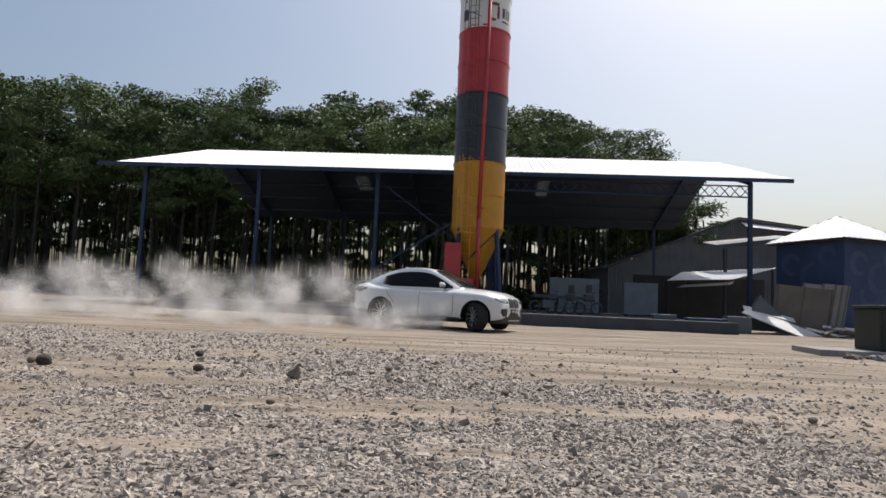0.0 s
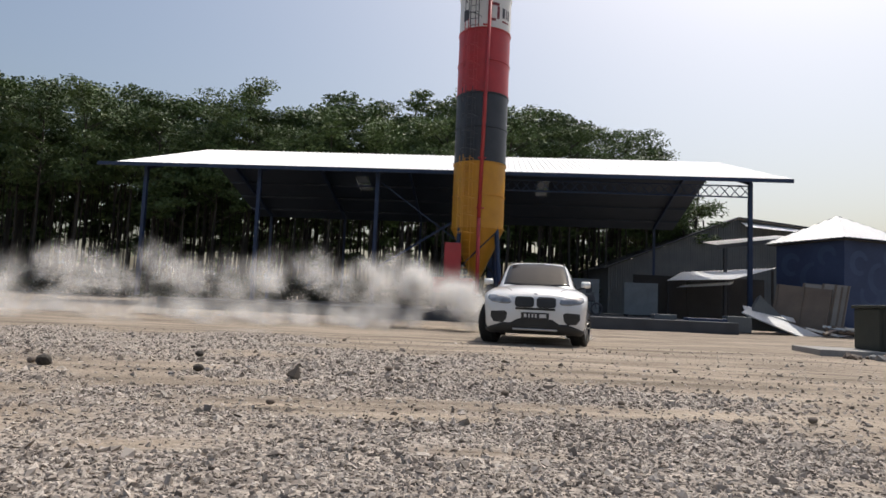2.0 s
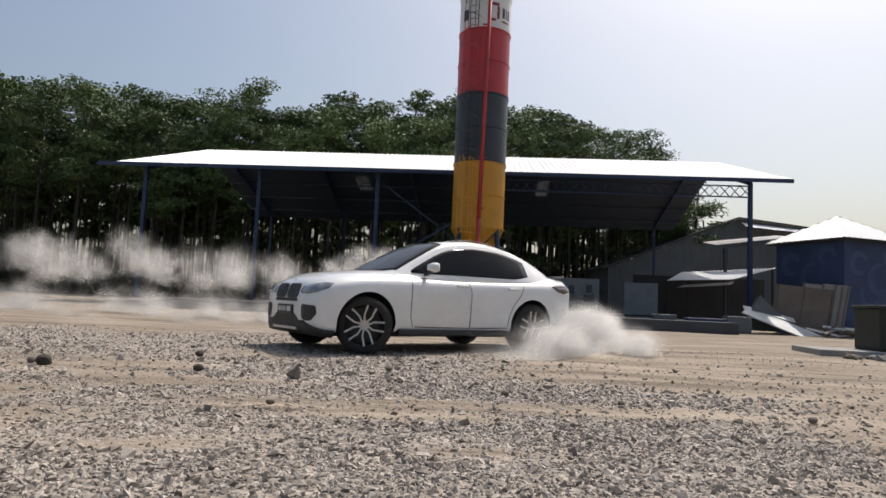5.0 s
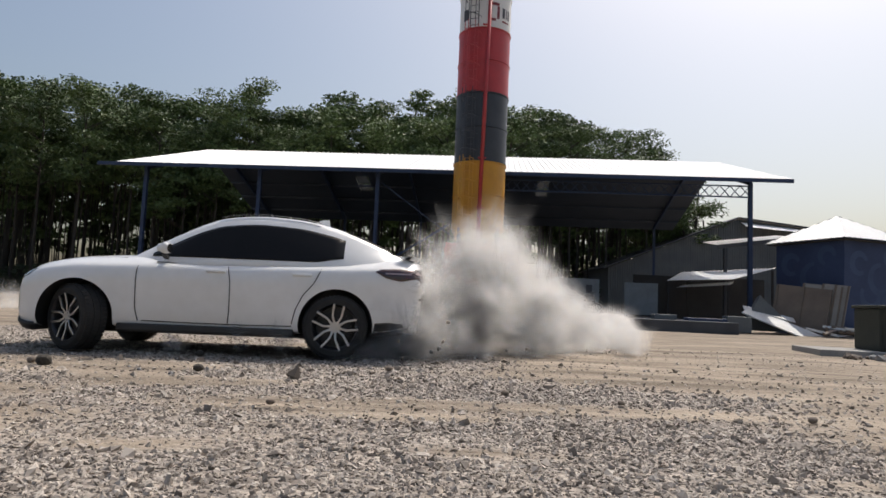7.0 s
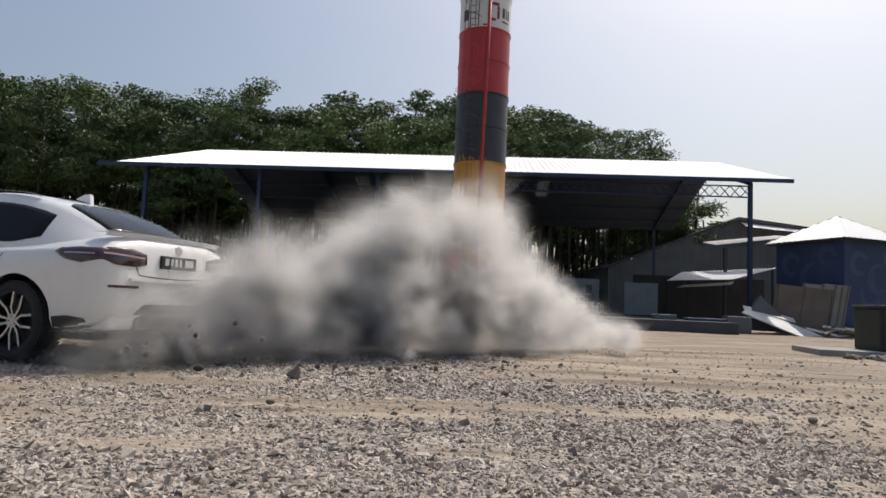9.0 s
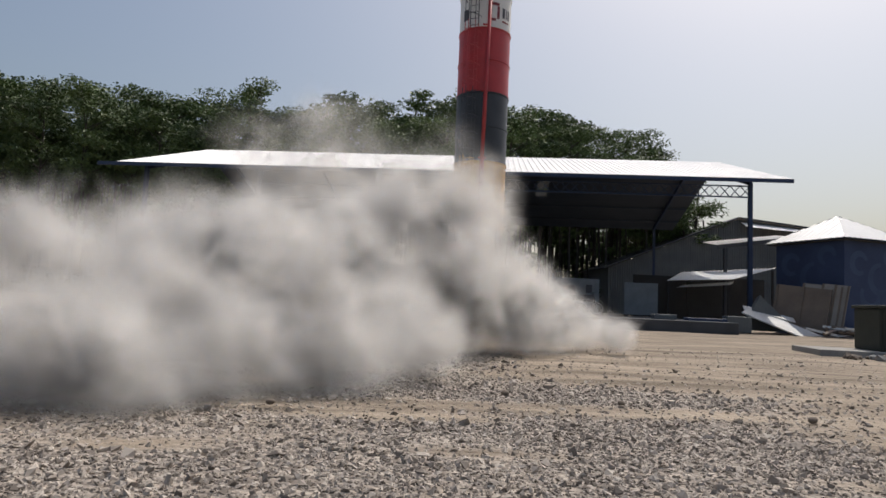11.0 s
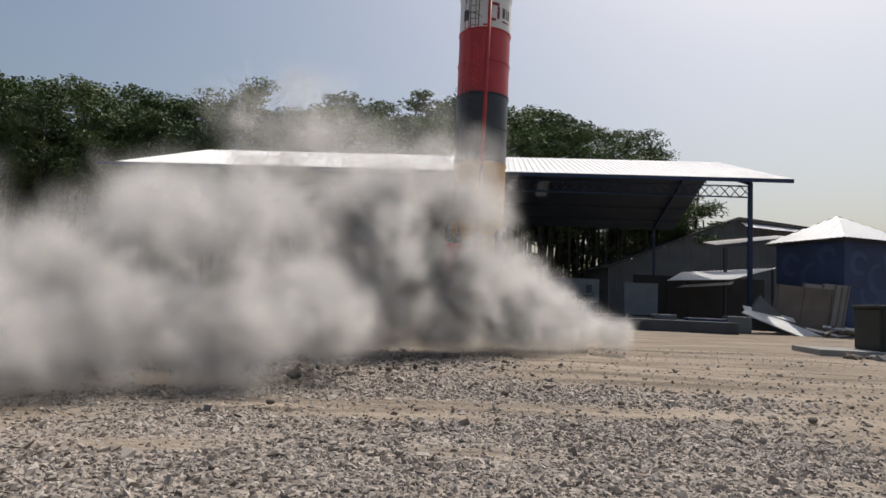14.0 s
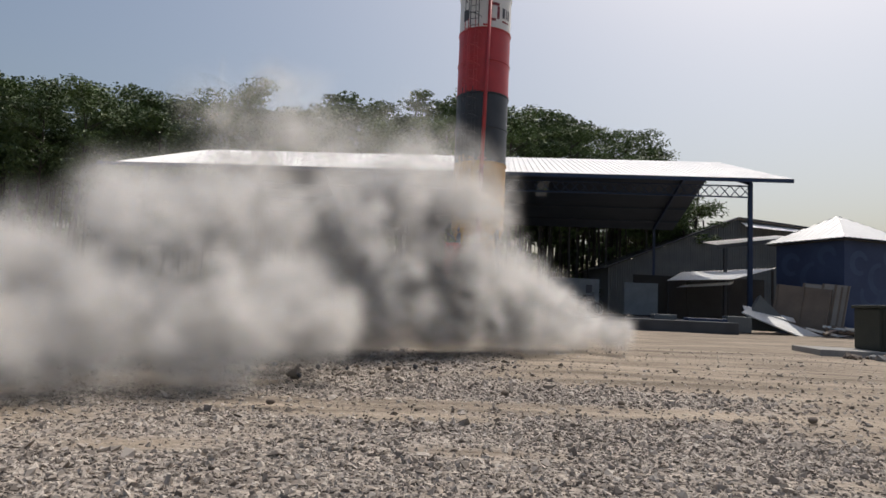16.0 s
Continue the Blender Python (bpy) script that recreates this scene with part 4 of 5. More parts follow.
def build_car():
    c = thing("white_suv", "dusty white coupe-style SUV with black tinted windows, drifting", "car")
    me = body_mesh()
    part("body", me, None, c, "white painted bodywork with flared wheel arches")
    gx = sorted([-2.22, -2.18] + [-2.12 + 0.08 * k for k in range(39)] + [1.0, 1.05])
    cab = loft([(x, cabin_section(x)) for x in gx], False)
    t_cab = BVHTree.FromBMesh(cab)
    part("cabin", cab, M_CAR, c, "white sloping coupe roof and pillars", True)
    bm = bmesh.new()
    bm.from_mesh(me)
    t_body = BVHTree.FromBMesh(bm)
    bm.free()
    # windows
    for s in (1, -1):
        low, high = [], []
        for k in range(34):
            x = 0.78 - 2.36 * k / 33
            lo = 1.105 + 0.015 * (0.6 - x) / 2.2 + max(0, -1.2 - x) * 0.18
            hi = roof_z(x) - 0.135
            if x < -1.3:
                hi = min(hi, lo + (roof_z(-1.3) - 0.135 - 1.12) * math.sqrt(max(0, 1 - ((-1.3 - x) / 0.28) ** 2)))
            if hi > lo + 0.004:
                low.append((x, lo))
                high.append((x, hi))
        part("side_window", applique(t_cab, low + high[::-1], "side", 0.006, 0, s, 8), M_GLASS, c, "black tinted side glass", True)
        part("window_pillar", strip(t_cab, [(-0.25, 1.11), (-0.27, 1.33), (-0.31, roof_z(-0.31) - 0.14)], "side", 0.05, s, 0.011), M_GLASS, c)
        part("window_line", strip(t_body, [(0.62 - 0.1 * k, 1.033 + 0.0035 * k) for k in range(22)], "side", 0.012, s, 0.02), M_TRIM, c)
        part("roof_rail", strip(t_cab, [(0.0 - 0.08 * k, s * (0.575 - 0.001 * k)) for k in range(16)], "top", 0.03, 1, 0.035), M_TRIM, c, "black roof rail")
    wind = [(0.97, 0.0), (0.96, 0.35), (0.90, 0.66), (0.55, 0.635), (0.2, 0.595), (0.08, 0.57), (0.02, 0.3), (0.0, 0.0)]
    part("windscreen", applique(t_cab, wind + [(x, -y) for x, y in wind[::-1][1:-1]], "top", 0.006, 0, 1, 8), M_GLASS, c, "dark tinted windscreen", True)
    rear = [(-1.42, 0.0), (-1.44, 0.40), (-1.52, 0.50), (-1.8, 0.535), (-2.1, 0.55), (-2.15, 0.3), (-2.16, 0.0)]
    part("rear_window", applique(t_cab, rear + [(x, -y) for x, y in rear[::-1][1:-1]], "top", 0.006, 0, 1, 8), M_GLASS, c, "dark sloping rear glass", True)
    # front
    for s in (1, -1):
        k = part("grille", applique(t_body, rounded(0.022, 0.37, 0.69, 0.885, 0.06), "front", 0.012, 0.0, s), M_TRIM, c, "black kidney-shaped grille")
        ringb = bmesh.new()
        for j in range(6):
            y = 0.06 + 0.05 * j
            box(ringb, 2.162 - 0.03 * (y / 0.3) ** 2, 2.192 - 0.03 * (y / 0.3) ** 2, s * y - 0.006, s * y + 0.006, 0.72, 0.85)
        part("grille_bar", ringb, M_DARKRIM, k)
        lamp = part("headlight", applique(t_body, [(0.43, 0.775), (0.45, 0.85), (0.60, 0.88), (0.78, 0.905), (0.87, 0.90), (0.88, 0.83), (0.80, 0.775), (0.62, 0.75), (0.48, 0.75)], "front", 0.008, 0.012, s), M_LAMP, c, "clear headlamp", True)
        for cy, cz, cx in ((0.56, 0.815, 2.10), (0.72, 0.835, 2.045)):
            b = lathe([(0.032, 0), (0.042, 0.014), (0.052, 0)], 20)
            bmesh.ops.transform(b, matrix=Matrix.Translation((cx + 0.01, s * cy, cz)) @ pose(0, 0, 0, 0, 0, -90), verts=b.verts[:])
            part("lamp_ring", b, M_HALO, lamp, "lit halo ring")
            b = bar(bmesh.new(), (cx - 0.03, s * cy, cz), (cx + 0.008, s * cy, cz), 0.033, 16)
            part("lamp_lens", b, M_TRIM, lamp)
        pocket = part("fog_lamp_pocket", applique(t_body, [(0.50, 0.575), (0.54, 0.615), (0.80, 0.60), (0.81, 0.50), (0.74, 0.41), (0.58, 0.40), (0.52, 0.46)], "front", 0.005, 0, s), M_TRIM, c, "black bumper pocket with fog lamp")
        b = bar(bmesh.new(), (2.0, s * 0.70, 0.545), (2.09, s * 0.70, 0.545), 0.038, 16)
        part("fog_lamp", b, M_LAMP, pocket)
        part("pocket_slat", box(bmesh.new(), 2.03, 2.115, s * 0.66 - 0.13, s * 0.66 + 0.13, 0.5, 0.512), M_DARKRIM, pocket)
    part("grille_lip", applique(t_body, rounded(-0.36, 0.36, 0.645, 0.685, 0.018), "front", 0.01, 0), M_TRIM, c)
    part("air_intake", applique(t_body, [(-0.30, 0.485), (0.30, 0.485), (0.40, 0.43), (0.47, 0.355), (-0.47, 0.355), (-0.40, 0.43)], "front", 0.006, 0), M_TRIM, c, "black lower air intake")
    part("front_skirt", loft([(x, [(0, body_b(x) - 0.05), (body_w(x) * 0.9, body_b(x) - 0.05), (body_w(x) * 0.97 + 0.004, body_b(x) + 0.01), (body_w(x) * 0.975 + 0.004, body_b(x) + 0.045), (0, body_b(x) + 0.05)]) for x in (1.92, 1.98, 2.04, 2.1, 2.15, 2.19, 2.213)], True), M_TRIM, c, "black lower bumper skirt", True)
    part("skid_plate", box(bmesh.new(), 2.08, 2.228, -0.4, 0.4, 0.275, 0.31, 0.01), M_RIM, c, "silver skid plate")
    plate = part("front_plate", box(bmesh.new(), 2.2, 2.232, -0.25, 0.25, 0.475, 0.60, 0.006), M_PLATE, c, "black number plate")
    for y0, y1 in ((-0.2, -0.08), (-0.03, 0.0), (0.03, 0.06), (0.09, 0.12), (0.15, 0.2)):
        part("plate_bar", box(bmesh.new(), 2.232, 2.235, -y1, -y0, 0.51, 0.575), M_BARS, plate)
    b = bmesh.new()
    bmesh.ops.create_cone(b, cap_ends=True, segments=20, radius1=0.04, radius2=0.036, depth=0.014, matrix=Matrix.Translation((2.10, 0, 0.925)) @ pose(0, 0, 0, 0, 55, 0))
    part("bonnet_badge", b, M_RIM, c, "round silver badge")
    for s in (1, -1):
        part("bonnet_seam", strip(t_body, [(0.98 - -0.1 * k, s * (0.80 - 0.022 * k - 0.0014 * k * k)) for k in range(11)], "top", 0.012, 1, 0.003), M_TRIM, c)
        # mirror
        b = bmesh.new()
        box(b, 0.435, 0.565, min(s * 0.90, s * 1.10), max(s * 0.90, s * 1.10), 1.125, 1.26, 0.05)
        for v in b.verts:
            if v.co.x > 0.5:
                v.co.z = 1.19 + (v.co.z - 1.19) * 0.75
                v.co.y = s * 1.0 + (v.co.y - s * 1.0) * 0.86
        m = part("mirror", b, M_CAR, c, "white door mirror with black foot", True)
        b = bmesh.new()
        bmesh.ops.create_uvsphere(b, u_segments=14, v_segments=8, radius=1)
        for v in b.verts:
            v.co = Vector((0.437 + v.co.x * 0.006, s * (1.0 + v.co.y * 0.085), 1.192 + v.co.z * 0.052))
        part("mirror_glass", b, M_GLASS, m, "", True)
        part("mirror_foot", beam(bmesh.new(), (0.52, s * 0.84, 1.085), (0.51, s * 0.97, 1.13), 0.05, 0.035), M_TRIM, m)
        # doors
        for name, line in (("door_seam", [(0.80, 0.98), (0.805, 0.8), (0.80, 0.5), (0.76, 0.36)]), ("door_seam", [(-0.21, 1.01), (-0.245, 0.85), (-0.25, 0.5), (-0.24, 0.36)]),
                           ("door_seam", [(-1.28, 1.03), (-1.2, 0.86), (-1.08, 0.72), (-1.0, 0.55), (-0.96, 0.36)]), ("sill_seam", [(0.72, 0.36), (0.3, 0.352), (-0.4, 0.352), (-0.96, 0.36)]),
                           ("shoulder_crease", [(0.9 - 0.15 * k, 0.85 + 0.006 * k) for k in range(17)])):
            wd = 0.012 if name != "shoulder_crease" else 0.006
            pts = []
            for (u, v), (u2, v2) in zip(line, line[1:]):
                pts += [(u + (u2 - u) * j / 5, v + (v2 - v) * j / 5) for j in range(5)]
            if name != "shoulder_crease":
                part(name, strip(t_body, pts + [line[-1]], "side", wd, s), M_TRIM, c)
        for x in (-0.08, -1.06):
            b = bmesh.new()
            y = body_w(x)
            box(b, x - 0.11, x + 0.11, -0.014, 0.022, -0.018, 0.018, 0.012)
            bmesh.ops.transform(b, matrix=Matrix.Translation((0, s * (y - 0.005), 0.955)), verts=b.verts[:])
            part("door_handle", b, M_CAR, c, "white door handle", True)
        sill = bmesh.new()
        for x0, x1 in ((-0.99, 0.99),):
            box(sill, x0, x1, 0.85 if s == 1 else -0.955, 0.955 if s == 1 else -0.85, 0.24, 0.325, 0.02)
        part("sill_trim", sill, M_TRIM, c, "black side sill")
        part("rear_quarter_trim", applique(t_body, [(-1.86, 0.29), (-1.885, 0.43), (-2.08, 0.45), (-2.24, 0.43), (-2.26, 0.36), (-2.2, 0.30)], "side", 0.006, 0, s), M_TRIM, c, "black lower bumper corner")
        # tail lamps
        out = [(0.42, 0.945), (0.43, 1.04), (0.60, 1.085), (0.80, 1.085), (0.875, 1.07), (0.88, 0.97), (0.78, 0.925), (0.55, 0.915)]
        tl = part("tail_lamp", applique(t_body, out, "back", 0.008, 0.004, s), M_TAIL, c, "dark red tail lamp", True)
        part("lamp_bar", strip(t_body, [(s * (0.46 + 0.05 * k), 1.003 + 0.003 * k) for k in range(9)], "back", 0.016, 1, 0.02), M_TAILBAR, tl)
        side = [(-1.90, 1.03), (-1.96, 1.065), (-2.15, 1.078), (-2.37, 1.07), (-2.39, 0.97), (-2.2, 0.93), (-2.03, 0.96)]
        tl = part("tail_lamp", applique(t_body, side, "side", 0.008, 0.0, s), M_TAIL, c, "dark red tail lamp", True)
        part("lamp_bar", strip(t_body, [(-2.02 - 0.05 * k, 1.018) for k in range(7)], "side", 0.016, s, 0.013), M_TAILBAR, tl)
        part("bumper_reflector", applique(t_body, rounded(0.5, 0.83, 0.715, 0.74, 0.011), "back", 0.005, 0, s), M_TAIL, c)
        ex = lathe([(0.062, 0), (0.068, -0.01), (0.072, 0.0), (0.07, 0.16), (0.06, 0.16), (0.058, 0.02)], 24)
        bmesh.ops.transform(ex, matrix=Matrix.Translation((-2.40, s * 0.62, 0.41)) @ pose(0, 0, 0, 0, 0, 90) @ Matrix.Scale(1, 4), verts=ex.verts[:])
        for v in ex.verts:
            v.co.y = s * 0.62 + (v.co.y - s * 0.62) * 1.35
            v.co.x = -2.40 - (v.co.x + 2.40) if v.co.x < -2.41 else v.co.x
        part("exhaust_pipe", ex, M_RIM, c, "oval chrome exhaust pipe", True)
        b = bar(bmesh.new(), (-2.39, s * 0.62, 0.41), (-2.2, s * 0.62, 0.41), 0.062, 16)
        part("exhaust_core", b, M_TRIM, c)
        b = bmesh.new()
        box(b, -2.41, -2.15, s * 0.62 - 0.16, s * 0.62 + 0.16, 0.32, 0.52, 0.05)
        part("exhaust_surround", b, M_CAR, c, "", True)
    part("diffuser", applique(t_body, [(-0.42, 0.565), (0.42, 0.565), (0.5, 0.50), (0.52, 0.465), (-0.52, 0.465), (-0.5, 0.50)], "back", 0.006), M_TRIM, c, "black rear diffuser")
    b = bmesh.new()
    box(b, -2.425, -2.0, -0.47, 0.47, 0.31, 0.545, 0.05)
    part("rear_skirt", b, M_TRIM, c)
    rp = part("rear_plate", box(bmesh.new(), -2.472, -2.445, -0.25, 0.25, 0.92, 1.05, 0.006), M_PLATE, c, "black number plate")
    for y0, y1 in ((-0.2, -0.08), (-0.03, 0.0), (0.03, 0.06), (0.09, 0.12), (0.15, 0.2)):
        part("plate_bar", box(bmesh.new(), -2.475, -2.4725, y0, y1, 0.955, 1.025), M_BARS, rp)
    b = bar(bmesh.new(), (-2.43, 0, 1.115), (-2.455, 0, 1.118), 0.045, 20)
    part("tailgate_badge", b, M_RIM, c, "round silver badge")
    sp = bmesh.new()
    for k in range(20):
        y0, y1 = -0.78 + 1.56 * k / 20, -0.78 + 1.56 * (k + 1) / 20
        f = lambda y: -2.405 + 0.10 * (abs(y) / 0.78) ** 2.5
        q = [(f(y0) + 0.16, y0, 1.228), (f(y1) + 0.16, y1, 1.228), (f(y1) - 0.03, y1, 1.242), (f(y0) - 0.03, y0, 1.242)]
        sp.faces.new([sp.verts.new(v) for v in q])
        q = [(f(y0) - 0.03, y0, 1.242), (f(y1) - 0.03, y1, 1.242), (f(y1) + 0.02, y1, 1.195), (f(y0) + 0.02, y0, 1.195)]
        sp.faces.new([sp.verts.new(v) for v in q])
    bmesh.ops.remove_doubles(sp, verts=sp.verts[:], dist=0.0005)
    part("tail_spoiler", sp, M_CAR, c, "white spoiler lip", True)
    tg = [(0.62, 1.16), (0.60, 1.05), (0.56, 0.93), (0.50, 0.84), (0.3, 0.825), (0.0, 0.82)]
    tg2 = tg + [(-y, z) for y, z in tg[::-1][1:]]
    part("tailgate_seam", strip(t_body, tg2, "back", 0.012), M_TRIM, c)
    part("bumper_step", applique(t_body, rounded(-0.62, 0.62, 0.785, 0.812, 0.01), "back", 0.03), M_CAR, c)
    b = bmesh.new()
    prof = [(-1.02, 1.665), (-1.14, 1.715), (-1.22, 1.72), (-1.24, 1.61)]
    l, r = [b.verts.new((x, 0.022, z)) for x, z in prof], [b.verts.new((x, -0.022, z)) for x, z in prof]
    b.faces.new(l)
    b.faces.new(r[::-1])
    for i in range(4):
        b.faces.new((l[(i + 1) % 4], l[i], r[i], r[(i + 1) % 4]))
    part("antenna_fin", b, M_CAR, c)
    part("underbody", box(bmesh.new(), -2.0, 2.0, -0.55, 0.55, 0.2, 0.3, 0.03), M_TRIM, c)
    # wheels
    tyre, barrel, spokes, disc, back = wheel_meshes()
    for x in (HUB_X, -HUB_X):
        for s in (1, -1):
            w = part("wheel", tyre, None, c, "black tyre on a double-spoke silver alloy rim")
            for n, d in (("rim", barrel), ("spokes", spokes), ("brake_disc", disc), ("hub_back", back)):
                part(n, d, None, w)
            w.matrix_basis = pose(x, s * HUB_Y, HUB_Z, 0, 0, 0 if s == 1 else 180)
            WHEELS.append((w, x, s))
    return c


car = build_car()

# ---- dust ----
def dust_material(name="dust", most=0.19, grain=1.3):
    """Fine tan dust: each soft flake thins out from its middle to nothing at its rim."""
    m = bpy.data.materials.new(name)
    m.use_nodes = True
    nt = m.node_tree
    N, L = nt.nodes, nt.links
    N.remove(N["Principled BSDF"])
    away = N.new("ShaderNodeVectorMath")
    away.operation = "DISTANCE"
    away.inputs[1].default_value = (0.5, 0.5, 0.0)
    dens = N.new("ShaderNodeMapRange")
    dens.interpolation_type = "SMOOTHERSTEP"
    dens.inputs["From Min"].default_value, dens.inputs["From Max"].default_value = 0.5, 0.0
    dens.inputs["To Max"].default_value = most
    L.new(away.outputs["Value"], dens.inputs["Value"])
    tc, nz = N.new("ShaderNodeTexCoord"), N.new("ShaderNodeTexNoise")
    nz.inputs["Scale"].default_value, nz.inputs["Detail"].default_value = grain, 4
    L.new(tc.outputs["Object"], nz.inputs["Vector"])
    L.new(tc.outputs["UV"], away.inputs[0])
    mr = N.new("ShaderNodeMapRange")
    mr.inputs["From Min"].default_value, mr.inputs["From Max"].default_value = 0.2, 0.8
    L.new(nz.outputs[0], mr.inputs["Value"])
    mul = N.new("ShaderNodeMath")
    mul.operation = "MULTIPLY"
    L.new(dens.outputs["Result"], mul.inputs[0])
    L.new(mr.outputs[0], mul.inputs[1])
    dif, tra, clear = N.new("ShaderNodeBsdfDiffuse"), N.new("ShaderNodeBsdfTranslucent"), N.new("ShaderNodeBsdfTransparent")
    for n in (dif, tra):
        n.inputs["Color"].default_value = (0.985, 0.972, 0.958, 1)
    # as much light goes on through the haze as is thrown back
    both, mix = N.new("ShaderNodeMixShader"), N.new("ShaderNodeMixShader")
    both.inputs[0].default_value = 0.5
    L.new(dif.outputs[0], both.inputs[1])
    L.new(tra.outputs[0], both.inputs[2])
    L.new(mul.outputs[0], mix.inputs[0])
    L.new(clear.outputs[0], mix.inputs[1])
    L.new(both.outputs[0], mix.inputs[2])
    L.new(mix.outputs[0], N["Material Output"].inputs["Surface"])
    return m


M_DUST = dust_material()
M_HAZE = dust_material("thin_dust", 0.13, 0.9)


def puff_mesh(seed, flakes=40, flat=0.8, material=None):
    """A billow about 1 m in radius, of curved soft flakes at all angles."""
    gen = np.random.default_rng(seed)
    verts, faces, flat_uv = [], [], []
    rings, sides = 4, 12
    for _ in range(flakes):
        d = gen.normal(size=3)
        d /= np.linalg.norm(d)
        c = d * 0.62 * gen.random() ** 0.5 * np.array((1, 1, flat))
        n = gen.normal(size=3)
        n /= np.linalg.norm(n)
        a = np.cross(n, (0.3, 0.5, 0.8))
        a /= np.linalg.norm(a)
        b = np.cross(n, a)
        r = gen.uniform(0.35, 0.62)
        bend = gen.uniform(-0.35, 0.35)
        i0 = len(verts)
        verts.append(c)
        flat_uv.append((0.5, 0.5))
        for k in range(1, rings + 1):
            q = k / rings
            for s in range(sides):
                t = 2 * math.pi * s / sides
                verts.append(c + (a * math.cos(t) + b * math.sin(t)) * r * q + n * bend * r * q * q)
                flat_uv.append((0.5 + 0.5 * q * math.cos(t), 0.5 + 0.5 * q * math.sin(t)))
        for s in range(sides):
            faces.append((i0, i0 + 1 + s, i0 + 1 + (s + 1) % sides))
        for k in range(1, rings):
            o0, o1 = i0 + 1 + (k - 1) * sides, i0 + 1 + k * sides
            for s in range(sides):
                faces.append((o0 + s, o1 + s, o1 + (s + 1) % sides, o0 + (s + 1) % sides))
    me = bpy.data.meshes.new("dust_puff")
    me.from_pydata([tuple(v) for v in verts], [], faces)
    uv = me.uv_layers.new(name="UVMap")
    for loop in me.loops:
        uv.data[loop.index].uv = flat_uv[loop.vertex_index]
    for p in me.polygons:
        p.use_smooth = True
    # the billow takes the light as one soft round mass
    n = np.array(verts) * 0.55 + np.array((0.0, 0.0, 0.8))
    n /= np.linalg.norm(n, axis=1)[:, None] + 1e-9
    me.normals_split_custom_set_from_vertices(n.tolist())
    me.materials.append(material or M_DUST)
    return me


PUFFS = [puff_mesh(k) for k in range(6)]
THIN = [puff_mesh(20 + k, 30, 0.8, M_HAZE) for k in range(3)]
DUST = []


def dust_puff(size, rows, thin=False, label="billow of pale dust thrown up by the wheels"):
    """A billow that goes through the places of the rows: (seconds, x, y, z)."""
    k = len(DUST)
    ob = thing("dust_billow", label, "dust", group="dust billows", kind="stuff", me=(THIN if thin else PUFFS)[k % (3 if thin else 6)])
    ob.scale = (size, size, size)
    DUST.append((ob, rows, 37 * k % 360))


def swell(rng, x, y, z, size, born, drift=(0.0, 0.0, 0.05), thin=False, slow=1.1, spread=0.0, sink=None):
    """Comes out of the ground at the time born, climbs to z, then drifts."""
    under = -1.15 * size
    took = 0.5 + slow * max(z - under, 0.3)
    up = min(15.8, born + took)
    rows = [(0.0, x + spread, y, under)]
    if born > 0.1:
        rows.append((born, x + spread, y, under))
    if born + took <= 0.1:
        rows = [(0.0, x, y, z)]
        up = 0.0
    else:
        rows.append((up, x, y, z))
    if sink:
        t1 = sink
        rows.append((t1, x + drift[0] * (t1 - up), y + drift[1] * (t1 - up), z + drift[2] * (t1 - up)))
        rows.append((t1 + 2.5, x + drift[0] * (t1 + 2.5 - up), y, under))
        rows.append((16.0, x + drift[0] * (t1 + 3 - up), y, under - 0.05))
    else:
        dt = 16.0 - up
        rows.append((16.0, x + drift[0] * dt, y + drift[1] * dt, z + drift[2] * dt))
    dust_puff(size, rows, thin)


